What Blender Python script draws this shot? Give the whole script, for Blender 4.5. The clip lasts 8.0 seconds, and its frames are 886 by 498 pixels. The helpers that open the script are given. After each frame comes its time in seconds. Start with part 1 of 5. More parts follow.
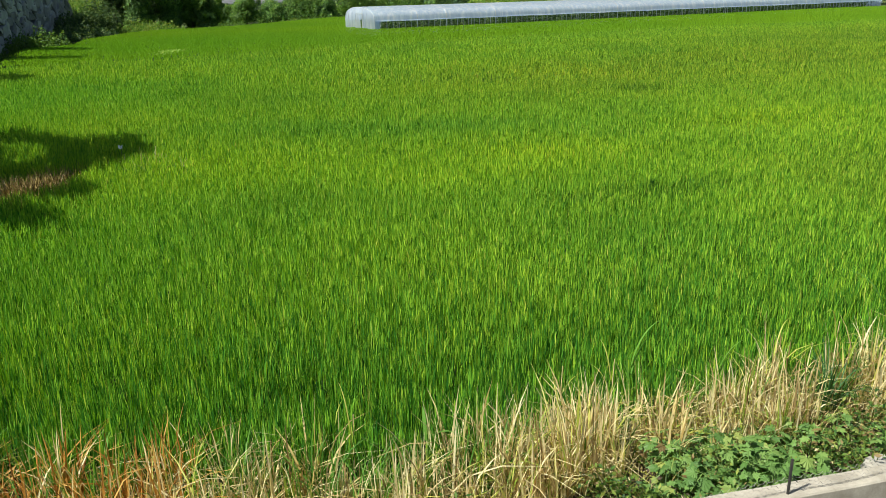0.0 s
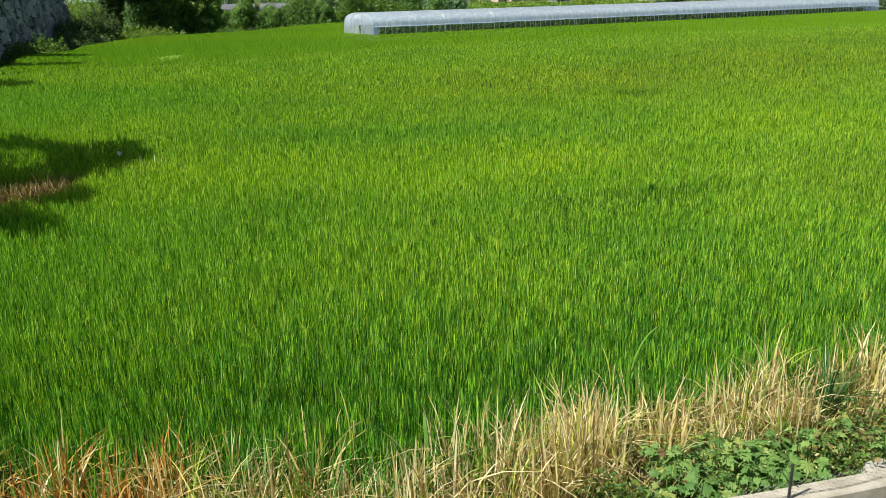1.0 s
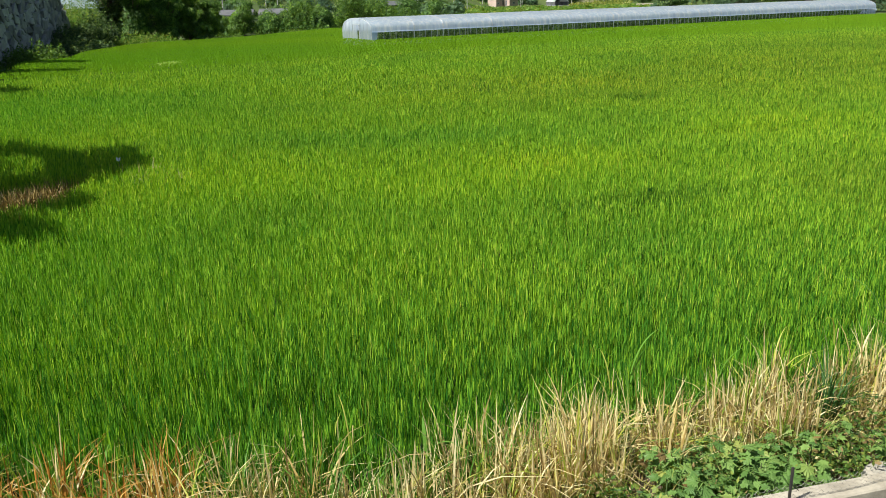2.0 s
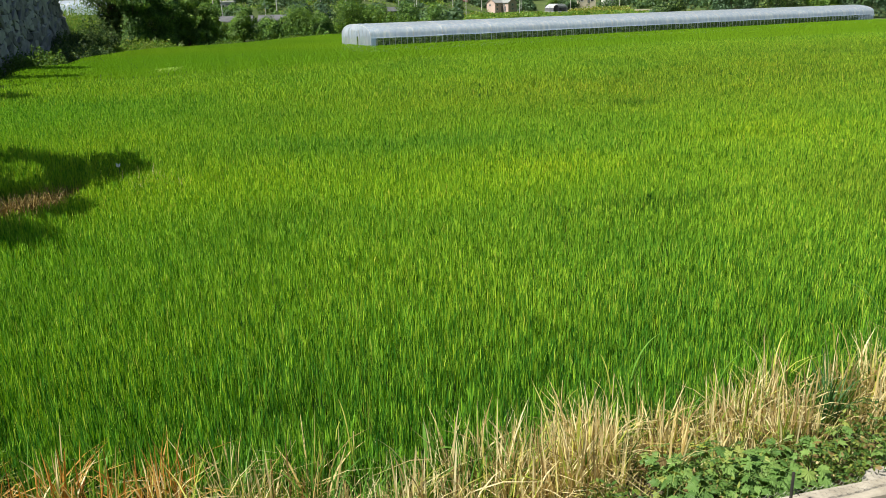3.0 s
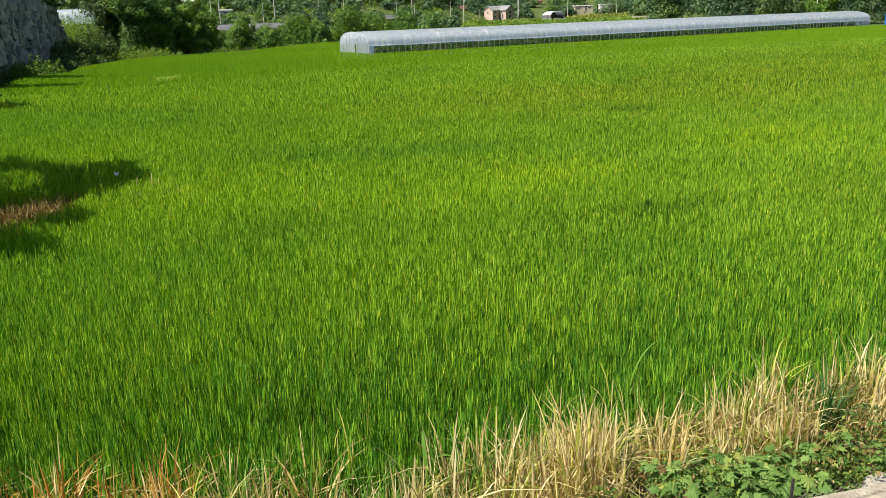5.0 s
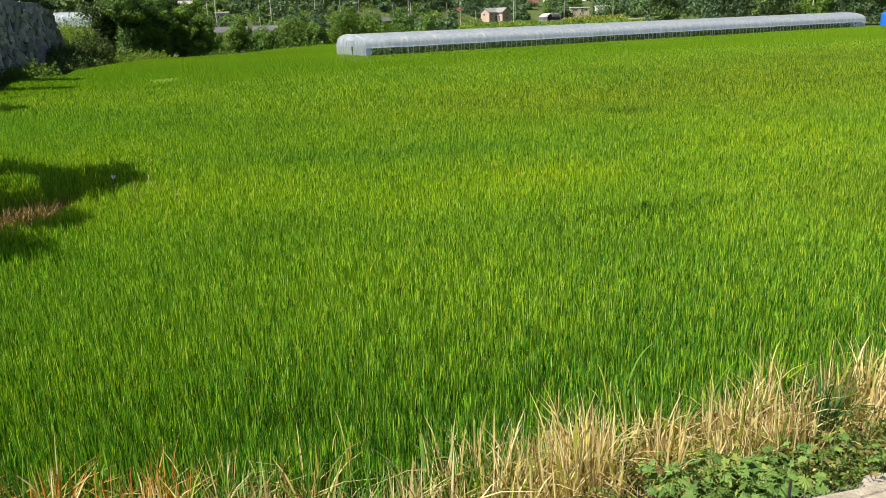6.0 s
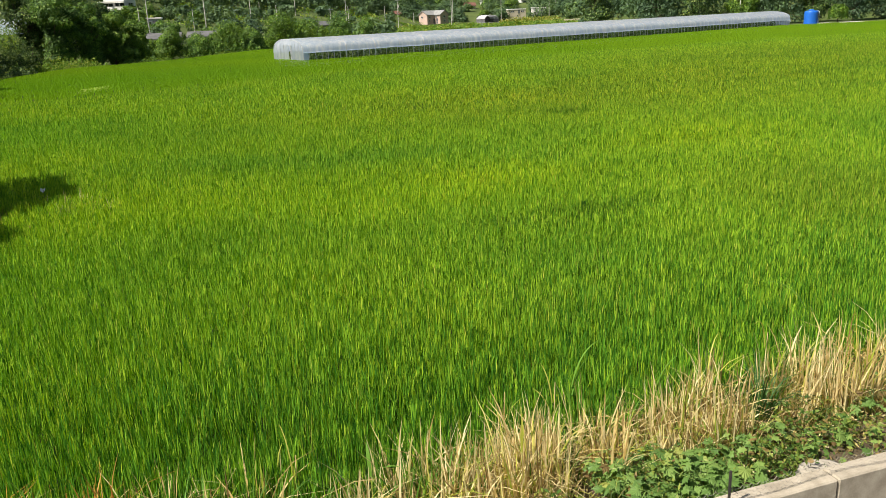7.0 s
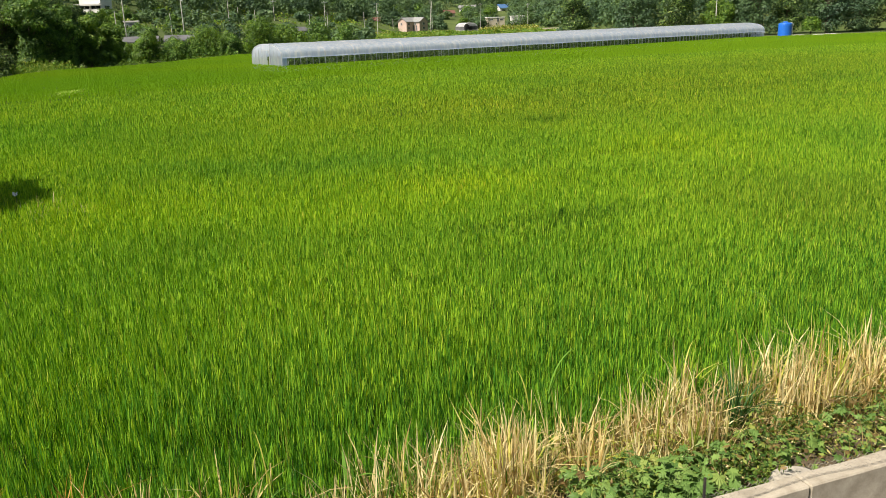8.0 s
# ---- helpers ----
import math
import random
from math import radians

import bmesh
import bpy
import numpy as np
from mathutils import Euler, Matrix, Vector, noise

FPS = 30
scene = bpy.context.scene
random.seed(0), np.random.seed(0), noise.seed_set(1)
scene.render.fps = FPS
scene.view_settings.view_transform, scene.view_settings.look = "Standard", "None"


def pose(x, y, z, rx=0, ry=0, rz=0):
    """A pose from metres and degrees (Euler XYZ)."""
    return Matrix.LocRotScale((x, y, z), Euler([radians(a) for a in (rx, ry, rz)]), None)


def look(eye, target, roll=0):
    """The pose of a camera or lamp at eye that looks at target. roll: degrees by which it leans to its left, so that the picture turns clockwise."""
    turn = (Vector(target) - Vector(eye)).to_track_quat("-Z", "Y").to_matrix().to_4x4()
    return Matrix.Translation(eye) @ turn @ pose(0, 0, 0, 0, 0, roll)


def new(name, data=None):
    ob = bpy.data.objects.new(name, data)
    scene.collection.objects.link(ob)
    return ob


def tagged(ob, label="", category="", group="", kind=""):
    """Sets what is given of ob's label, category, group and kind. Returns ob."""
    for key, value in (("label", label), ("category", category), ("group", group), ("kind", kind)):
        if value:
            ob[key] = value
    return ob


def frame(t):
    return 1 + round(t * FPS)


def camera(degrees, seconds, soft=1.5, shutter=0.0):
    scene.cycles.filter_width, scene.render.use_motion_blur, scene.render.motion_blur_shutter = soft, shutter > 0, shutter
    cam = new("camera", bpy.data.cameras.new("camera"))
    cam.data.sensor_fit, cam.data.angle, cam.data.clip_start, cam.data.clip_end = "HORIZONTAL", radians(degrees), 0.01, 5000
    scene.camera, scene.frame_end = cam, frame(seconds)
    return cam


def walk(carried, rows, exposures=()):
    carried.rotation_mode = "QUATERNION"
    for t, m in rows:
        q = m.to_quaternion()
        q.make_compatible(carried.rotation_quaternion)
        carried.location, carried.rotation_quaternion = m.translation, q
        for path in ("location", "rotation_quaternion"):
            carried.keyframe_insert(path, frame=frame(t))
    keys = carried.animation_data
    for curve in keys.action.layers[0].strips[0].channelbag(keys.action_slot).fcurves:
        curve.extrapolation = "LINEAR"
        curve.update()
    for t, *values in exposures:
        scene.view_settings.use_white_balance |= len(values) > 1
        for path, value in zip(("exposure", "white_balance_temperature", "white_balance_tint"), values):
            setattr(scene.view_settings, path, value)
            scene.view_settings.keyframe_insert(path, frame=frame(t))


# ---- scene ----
cam = camera(59.0, 8.0, soft=0.66)
PATH = [
    (0, -0.012, 0.004, 4.276, 71.597, 1.142, 0.71),
    (0.5, -0.02, -0, 4.273, 71.701, 1.19, 0.647),
    (1, -0.022, -0.007, 4.286, 71.968, 1.249, 0.601),
    (1.5, -0.01, 0.004, 4.282, 72.122, 1.422, 0.552),
    (3, -0.023, -0.01, 4.287, 72.691, 1.535, 0.398),
    (3.5, -0.023, -0.013, 4.289, 72.834, 1.556, 0.377),
    (4, -0.023, -0.014, 4.29, 72.938, 1.592, 0.327),
    (4.5, -0.02, -0.013, 4.292, 73.124, 1.707, 0.301),
    (6, -0.019, -0.014, 4.295, 73.332, 1.845, -0.003),
    (6.4, -0.02, 0, 4.3, 73.561, 2.248, -0.212),
    (6.5, -0.012, -0.016, 4.309, 73.553, 2.488, -0.327),
    (6.6, -0.007, 0.002, 4.306, 73.654, 2.812, -0.504),
    (6.7, -0.004, 0, 4.307, 73.598, 2.983, -1.068),
    (6.8, 0.003, 0.001, 4.308, 73.542, 2.981, -1.991),
    (6.9, 0.01, 0.001, 4.31, 73.449, 2.684, -3.174),
    (7, 0.024, 0.016, 4.317, 73.357, 2.464, -4.349),
    (7.1, 0.035, 0.003, 4.307, 73.41, 2.362, -5.009),
    (7.2, 0.039, -0, 4.301, 73.46, 2.301, -5.074),
    (7.3, 0.039, 0.004, 4.304, 73.502, 2.243, -5.193),
    (7.4, 0.032, 0.005, 4.308, 73.592, 2.193, -5.229),
    (7.5, 0.028, 0.016, 4.321, 73.691, 2.108, -5.352),
    (7.6, 0.035, 0.012, 4.315, 73.742, 2.132, -5.505),
    (7.8, 0.038, 0.01, 4.316, 73.775, 1.951, -5.747),
    (8, 0.03, 0.018, 4.319, 73.792, 1.729, -5.802),
]
EXPO = 0.665
walk(cam, [(t, pose(x, y, z, a, b, c)) for t, x, y, z, a, b, c in PATH], exposures=[(0.0, EXPO, 6200, 6), (3.5, EXPO, 6520, 9), (6.5, EXPO, 6850, 12), (8.0, EXPO, 7000, 12.5)])

# ---------------------------------------------------------------- light
ELEV = radians(51)
TO_SUN = Vector((-0.88 * math.cos(ELEV), -0.475 * math.cos(ELEV), math.sin(ELEV)))
world = bpy.data.worlds.new("summer_sky")
scene.world = world
world.use_nodes = True
wn = world.node_tree
sky = wn.nodes.new("ShaderNodeTexSky")
sky.sky_type = "NISHITA"
sky.sun_disc = False
sky.sun_elevation = ELEV
sky.sun_rotation = math.atan2(TO_SUN.x, TO_SUN.y)
sky.dust_density = 1.4
wn.links.new(sky.outputs["Color"], wn.nodes["Background"].inputs["Color"])
wn.nodes["Background"].inputs["Strength"].default_value = 0.045
sun_data = bpy.data.lights.new("sun", "SUN")
sun_data.energy, sun_data.angle, sun_data.color = 5.0, radians(0.55), (1.0, 0.95, 0.86)
sun = new("sun", sun_data)
sun.matrix_world = look(TO_SUN * 60, (0, 0, 0))


# ---------------------------------------------------------------- materials
def ramp(nt, fac, stops):
    r = nt.nodes.new("ShaderNodeValToRGB")
    el = r.color_ramp.elements
    while len(el) < len(stops):
        el.new(0.5)
    for e, (p, c) in zip(el, stops):
        e.position, e.color = p, (*c, 1)
    nt.links.new(fac, r.inputs["Fac"])
    return r.outputs["Color"]


def noise_tex(nt, scale, detail=4, rough=0.6, stretch=None, kind="pos"):
    geo = nt.nodes.new("ShaderNodeNewGeometry") if kind == "pos" else nt.nodes.new("ShaderNodeTexCoord")
    vec = geo.outputs["Position"] if kind == "pos" else geo.outputs["Object"]
    if stretch:
        mp = nt.nodes.new("ShaderNodeMapping")
        mp.inputs["Scale"].default_value = stretch
        nt.links.new(vec, mp.inputs["Vector"])
        vec = mp.outputs["Vector"]
    n = nt.nodes.new("ShaderNodeTexNoise")
    n.inputs["Scale"].default_value, n.inputs["Detail"].default_value, n.inputs["Roughness"].default_value = scale, detail, rough
    nt.links.new(vec, n.inputs["Vector"])
    return n.outputs["Fac"]


def mix_col(nt, fac, a, b, mode="MIX"):
    m = nt.nodes.new("ShaderNodeMix")
    m.data_type, m.blend_type = "RGBA", mode
    for sock, v in ((m.inputs[0], fac), (m.inputs[6], a), (m.inputs[7], b)):
        if isinstance(v, (int, float)):
            sock.default_value = v
        elif isinstance(v, tuple):
            sock.default_value = (*v, 1)
        else:
            nt.links.new(v, sock)
    return m.outputs[2]


def blank(name):
    m = bpy.data.materials.new(name)
    m.use_nodes = True
    nt = m.node_tree
    return m, nt, nt.nodes["Principled BSDF"], nt.nodes["Material Output"]


def surface(name, c1, c2, scale=3.0, rough=0.8, fine=40.0, bump=0.3, dist=0.01, metal=0.0, obj_random=0.0, stretch=None, spec=0.3):
    """A worn surface: two colours over a broad noise, a fine grain over that, and relief from the grain."""
    m, nt, bsdf, _ = blank(name)
    broad = noise_tex(nt, scale, stretch=stretch)
    col = ramp(nt, broad, [(0.32, c1), (0.68, c2)])
    grain = noise_tex(nt, fine, 3, stretch=stretch)
    col = mix_col(nt, 0.35, col, ramp(nt, grain, [(0.3, (0.55, 0.55, 0.55)), (0.7, (1.0, 1.0, 1.0))]), "MULTIPLY")
    if obj_random:
        info = nt.nodes.new("ShaderNodeObjectInfo")
        col = mix_col(nt, 1.0, col, ramp(nt, info.outputs["Random"], [(0.0, (1 - obj_random,) * 3), (1.0, (1.0, 1.0, 1.0))]), "MULTIPLY")
    nt.links.new(col, bsdf.inputs["Base Color"])
    bsdf.inputs["Roughness"].default_value = rough
    bsdf.inputs["Metallic"].default_value = metal
    bsdf.inputs["Specular IOR Level"].default_value = spec
    if bump:
        b = nt.nodes.new("ShaderNodeBump")
        b.inputs["Strength"].default_value, b.inputs["Distance"].default_value = bump, dist
        nt.links.new(grain, b.inputs["Height"])
        nt.links.new(b.outputs["Normal"], bsdf.inputs["Normal"])
    return m


def stand_or_shade_mask(nt, cx, cy, ax, ay, rot):
    """1 within a stand of the crop or a painted shade streak (an ellipse in plan), fading to 0 over a ragged edge."""
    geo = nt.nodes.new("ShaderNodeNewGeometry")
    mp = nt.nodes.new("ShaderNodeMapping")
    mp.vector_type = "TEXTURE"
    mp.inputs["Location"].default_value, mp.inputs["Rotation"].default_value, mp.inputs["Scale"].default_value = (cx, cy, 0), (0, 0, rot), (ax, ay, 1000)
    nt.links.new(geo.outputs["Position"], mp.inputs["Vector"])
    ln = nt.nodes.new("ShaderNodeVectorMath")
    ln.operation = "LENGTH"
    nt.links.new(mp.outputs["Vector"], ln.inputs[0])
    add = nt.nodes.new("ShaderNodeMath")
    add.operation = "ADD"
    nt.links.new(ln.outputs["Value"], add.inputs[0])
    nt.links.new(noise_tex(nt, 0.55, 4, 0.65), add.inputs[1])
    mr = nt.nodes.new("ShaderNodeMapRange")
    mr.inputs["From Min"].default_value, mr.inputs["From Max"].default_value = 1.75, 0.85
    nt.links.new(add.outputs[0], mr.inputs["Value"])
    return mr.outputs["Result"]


def foliage(name, stops, transl=0.35, rough=0.55, patch=None, patch_scale=0.2, by="island", glow=(1.5, 1.35, 0.5), spec=0.25, stands=()):
    """Leaves: colour by leaf, patches over the ground plan, light through the blade."""
    m, nt, bsdf, out = blank(name)
    if by == "island":
        g = nt.nodes.new("ShaderNodeNewGeometry")
        rnd = g.outputs["Random Per Island"]
    else:
        g = nt.nodes.new("ShaderNodeObjectInfo")
        rnd = g.outputs["Random"]
    col = ramp(nt, rnd, stops)
    # for tree and bush crowns this noise carries painted light and shade
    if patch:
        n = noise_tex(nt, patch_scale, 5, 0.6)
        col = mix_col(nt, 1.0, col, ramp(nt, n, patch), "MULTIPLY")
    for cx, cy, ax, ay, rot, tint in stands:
        col = mix_col(nt, stand_or_shade_mask(nt, cx, cy, ax, ay, rot), col, mix_col(nt, 1.0, col, tint, "MULTIPLY"))
    nt.links.new(col, bsdf.inputs["Base Color"])
    bsdf.inputs["Roughness"].default_value = rough
    bsdf.inputs["Specular IOR Level"].default_value = spec
    tr = nt.nodes.new("ShaderNodeBsdfTranslucent")
    nt.links.new(mix_col(nt, 1.0, col, glow, "MULTIPLY"), tr.inputs["Color"])
    mx = nt.nodes.new("ShaderNodeMixShader")
    mx.inputs[0].default_value = transl
    nt.links.new(bsdf.outputs[0], mx.inputs[1])
    nt.links.new(tr.outputs[0], mx.inputs[2])
    nt.links.new(mx.outputs[0], out.inputs["Surface"])
    return m


# lusher and paler stands of the crop and painted shade streaks in plan: centre, half lengths, turn, tint
STANDS_AND_SHADE = ((-2.0, 21.6, 6.5, 1.5, 0.02, (0.74, 0.86, 1.05)), (-1.0, 17.0, 8.0, 2.6, 0.05, (1.15, 1.08, 0.88)), (2.0, 34.0, 9.0, 8.0, 0.5, (1.06, 0.97, 0.97)), (-16.0, 30.0, 7.0, 7.0, 0.3, (0.80, 0.93, 1.0)),
          (14.0, 36.0, 14.0, 10.0, 0.45, (0.99, 0.90, 0.93)), (9.5, 22.5, 4.5, 2.2, 0.2, (1.10, 1.04, 0.85)), (3.2, 18.2, 3.0, 1.2, 0.1, (1.08, 1.02, 0.9)), (3.0, 11.6, 2.6, 0.9, 0.1, (0.85, 0.93, 1.0)),
          (30.0, 54.0, 24.0, 13.0, 0.45, (0.94, 0.86, 0.93)), (-6.5, 11.5, 4.5, 3.2, 0.0, (0.84, 0.93, 1.0)),
          # the four thin dark ellipses paint the shade in wheel trace and gaps
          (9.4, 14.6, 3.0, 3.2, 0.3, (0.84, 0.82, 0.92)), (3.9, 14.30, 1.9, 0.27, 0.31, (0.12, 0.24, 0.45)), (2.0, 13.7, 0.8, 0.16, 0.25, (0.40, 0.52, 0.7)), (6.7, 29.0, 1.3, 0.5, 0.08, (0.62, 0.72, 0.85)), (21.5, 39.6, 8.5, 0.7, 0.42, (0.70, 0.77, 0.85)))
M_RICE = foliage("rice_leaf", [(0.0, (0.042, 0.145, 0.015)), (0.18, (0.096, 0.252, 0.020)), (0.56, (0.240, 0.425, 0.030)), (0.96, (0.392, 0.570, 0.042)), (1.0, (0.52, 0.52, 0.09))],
                 transl=0.29, rough=0.5, patch=[(0.28, (0.74, 0.84, 0.92)), (0.5, (0.98, 1.0, 0.95)), (0.72, (1.16, 1.06, 0.92))], patch_scale=0.16, spec=0.14, glow=(1.34, 1.36, 0.40), stands=STANDS_AND_SHADE)
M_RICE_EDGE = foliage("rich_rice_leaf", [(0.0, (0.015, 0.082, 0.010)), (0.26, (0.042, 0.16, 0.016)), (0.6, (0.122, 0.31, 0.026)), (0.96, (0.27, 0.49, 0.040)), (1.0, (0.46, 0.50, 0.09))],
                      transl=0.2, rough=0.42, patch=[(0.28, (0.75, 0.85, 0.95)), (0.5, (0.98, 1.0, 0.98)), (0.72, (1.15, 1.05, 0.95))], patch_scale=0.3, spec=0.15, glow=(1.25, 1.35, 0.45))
M_RICE_FAR = foliage("fine_rice_leaf", [(0.0, (0.160, 0.325, 0.012)), (0.5, (0.190, 0.365, 0.015)), (1.0, (0.220, 0.405, 0.018))],
                     transl=0.36, rough=0.5, patch=[(0.3, (0.86, 0.92, 0.95)), (0.7, (1.14, 1.06, 0.95))], patch_scale=0.05, spec=0.22, glow=(1.38, 1.35, 0.38), stands=((-22.0, 60.0, 16.0, 14.0, 0.5, (0.82, 0.95, 1.0)),))
M_STRAW = foliage("dry_straw", [(0.0, (0.22, 0.15, 0.06)), (0.14, (0.45, 0.34, 0.14)), (0.34, (0.69, 0.56, 0.27)), (0.76, (0.85, 0.76, 0.45)), (0.83, (0.66, 0.62, 0.18)), (0.90, (0.42, 0.46, 0.07)), (1.0, (0.20, 0.34, 0.04))],
                  transl=0.34, rough=0.55, patch=[(0.3, (0.95, 0.86, 0.62)), (0.45, (1.0, 1.0, 1.0))], patch_scale=0.9, glow=(1.1, 1.02, 0.75))
M_RUST = foliage("rusty_straw", [(0.0, (0.30, 0.12, 0.02)), (0.5, (0.55, 0.27, 0.05)), (1.0, (0.72, 0.48, 0.15))], transl=0.3, glow=(1.1, 1.0, 0.8))
M_DEAD = foliage("dead_stalk", [(0.0, (0.09, 0.065, 0.02)), (0.6, (0.24, 0.18, 0.055)), (1.0, (0.43, 0.33, 0.115))], transl=0.2, glow=(1.1, 1.0, 0.8))
M_REED = foliage("green_reed", [(0.0, (0.06, 0.17, 0.02)), (1.0, (0.16, 0.34, 0.05))], transl=0.35)
M_BROADLEAF = foliage("broad_leaf", [(0.0, (0.088, 0.180, 0.042)), (0.55, (0.160, 0.280, 0.070)), (0.92, (0.225, 0.345, 0.088)), (1.0, (0.32, 0.36, 0.09))], transl=0.3, by="object", rough=0.5)
M_DRYLEAF = foliage("dry_leaf", [(0.0, (0.13, 0.09, 0.035)), (0.5, (0.24, 0.18, 0.06)), (1.0, (0.34, 0.31, 0.09))], transl=0.25, by="object", rough=0.7, glow=(1.1, 1.0, 0.8))
M_CREEPER = foliage("creeper_leaf", [(0.0, (0.035, 0.09, 0.02)), (0.35, (0.085, 0.165, 0.028)), (0.70, (0.17, 0.25, 0.045)), (0.90, (0.28, 0.32, 0.07)), (0.96, (0.32, 0.24, 0.10)), (1.0, (0.20, 0.13, 0.06))], transl=0.3)
# crown patches: shaded hollows and sunlit clumps put into the leaf colour
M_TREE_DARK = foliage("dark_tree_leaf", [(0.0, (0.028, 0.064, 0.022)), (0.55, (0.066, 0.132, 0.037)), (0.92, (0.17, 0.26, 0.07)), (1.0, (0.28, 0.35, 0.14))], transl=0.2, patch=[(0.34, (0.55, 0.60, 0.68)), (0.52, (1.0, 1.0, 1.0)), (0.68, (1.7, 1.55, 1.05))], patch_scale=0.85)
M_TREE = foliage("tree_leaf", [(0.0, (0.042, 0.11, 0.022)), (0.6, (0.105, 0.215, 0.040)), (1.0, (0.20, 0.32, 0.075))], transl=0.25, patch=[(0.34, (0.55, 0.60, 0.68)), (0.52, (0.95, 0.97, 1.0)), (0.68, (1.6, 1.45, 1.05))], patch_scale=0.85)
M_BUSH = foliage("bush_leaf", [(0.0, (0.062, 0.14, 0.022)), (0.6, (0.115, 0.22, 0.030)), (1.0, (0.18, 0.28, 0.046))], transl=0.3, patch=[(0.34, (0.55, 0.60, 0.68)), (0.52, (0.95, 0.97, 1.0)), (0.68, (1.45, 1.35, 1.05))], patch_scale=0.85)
M_SEDGE = foliage("sedge_leaf", [(0.0, (0.022, 0.075, 0.018)), (1.0, (0.07, 0.17, 0.035))], transl=0.2, spec=0.35)
M_LODGED = foliage("lodged_rice_leaf", [(0.0, (0.24, 0.42, 0.06)), (0.7, (0.33, 0.48, 0.09)), (1.0, (0.44, 0.50, 0.16))], transl=0.3)
M_WEED = foliage("weed_leaf", [(0.0, (0.07, 0.16, 0.02)), (0.6, (0.14, 0.27, 0.035)), (1.0, (0.30, 0.34, 0.07))], transl=0.3)
# bluish leaf colour paints in distance haze; noise adds dark hollows and sunlit tops
M_WOODS = foliage("hazy_wood_leaf", [(0.0, (0.060, 0.112, 0.052)), (0.6, (0.080, 0.145, 0.062)), (1.0, (0.110, 0.185, 0.069))], transl=0.2,
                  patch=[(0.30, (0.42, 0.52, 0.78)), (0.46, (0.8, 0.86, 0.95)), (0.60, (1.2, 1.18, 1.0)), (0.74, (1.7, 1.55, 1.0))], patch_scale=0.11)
M_FLOWER = foliage("flowering_row", [(0.0, (0.10, 0.18, 0.03)), (0.5, (0.20, 0.27, 0.04)), (0.8, (0.36, 0.37, 0.05)), (1.0, (0.60, 0.58, 0.30))], transl=0.3)
M_BARK = surface("bark", (0.10, 0.075, 0.055), (0.19, 0.15, 0.11), 4, 0.9, 60, 0.6, 0.02)
M_STEM = surface("plant_stem", (0.07, 0.14, 0.04), (0.13, 0.16, 0.06), 8, 0.7, 80, 0.1)
M_MUD = surface("paddy_mud", (0.010, 0.020, 0.006), (0.020, 0.032, 0.010), 1.2, 0.9, 20, 0.5, 0.03)
M_GROUND = surface("grass_ground", (0.050, 0.085, 0.020), (0.105, 0.145, 0.038), 0.09, 0.95, 1.2, 0.6, 0.2)
M_BANK = surface("bank_soil", (0.065, 0.05, 0.032), (0.14, 0.11, 0.065), 2.0, 0.95, 35, 0.8, 0.03)
M_KERB = surface("kerb_concrete", (0.32, 0.285, 0.22), (0.51, 0.46, 0.37), 5.0, 0.9, 80, 0.45, 0.005, obj_random=0.08)
M_SLAB = surface("cement_lump", (0.36, 0.33, 0.27), (0.50, 0.46, 0.38), 5, 0.9, 70, 0.3, 0.006)
M_ROAD = surface("road_concrete", (0.30, 0.29, 0.27), (0.42, 0.40, 0.37), 0.8, 0.9, 60, 0.3, 0.006)
M_STONE = surface("wall_stone", (0.40, 0.41, 0.41), (0.66, 0.66, 0.64), 0.9, 0.9, 9, 0.6, 0.05, obj_random=0.6)
M_MORTAR = surface("wall_joint", (0.025, 0.026, 0.024), (0.05, 0.05, 0.045), 1.5, 0.95, 12, 0.5, 0.04)
M_POST = surface("dark_steel", (0.018, 0.018, 0.018), (0.04, 0.036, 0.03), 20, 0.5, 150, 0.1, 0.002)
M_WIRE = surface("grey_wire", (0.24, 0.225, 0.19), (0.40, 0.38, 0.33), 30, 0.5, 150, 0.0, metal=0.3)
M_PIPE = surface("galvanised_pipe", (0.42, 0.45, 0.47), (0.55, 0.58, 0.60), 3, 0.45, 60, 0.05, 0.002, metal=0.1)
M_STRAP = surface("white_strap", (0.74, 0.76, 0.78), (0.82, 0.83, 0.84), 3, 0.5, 60, 0.05, 0.002)
M_TANK = surface("blue_plastic", (0.008, 0.12, 0.55), (0.014, 0.16, 0.66), 0.8, 0.4, 20, 0.05, 0.004, spec=0.5)
M_POLE = surface("pole_concrete", (0.48, 0.47, 0.44), (0.62, 0.61, 0.57), 0.6, 0.85, 10, 0.1, 0.004)
M_WHITE = surface("white_render", (0.70, 0.70, 0.68), (0.80, 0.80, 0.78), 0.4, 0.85, 12, 0.1, 0.005)
M_PINK = surface("pink_render", (0.50, 0.38, 0.33), (0.58, 0.45, 0.39), 0.4, 0.85, 12, 0.1, 0.005)
M_BEIGE = surface("beige_render", (0.50, 0.44, 0.34), (0.60, 0.54, 0.43), 0.4, 0.85, 12, 0.1, 0.005)
M_GREYROOF = surface("grey_roof", (0.22, 0.23, 0.23), (0.32, 0.33, 0.33), 0.8, 0.8, 8, 0.3, 0.02)
M_DARKROOF = surface("dark_cover", (0.09, 0.095, 0.10), (0.17, 0.175, 0.18), 0.5, 0.7, 8, 0.3, 0.02)
M_REDROOF = surface("red_roof", (0.15, 0.075, 0.058), (0.21, 0.105, 0.08), 0.8, 0.8, 8, 0.3, 0.02)
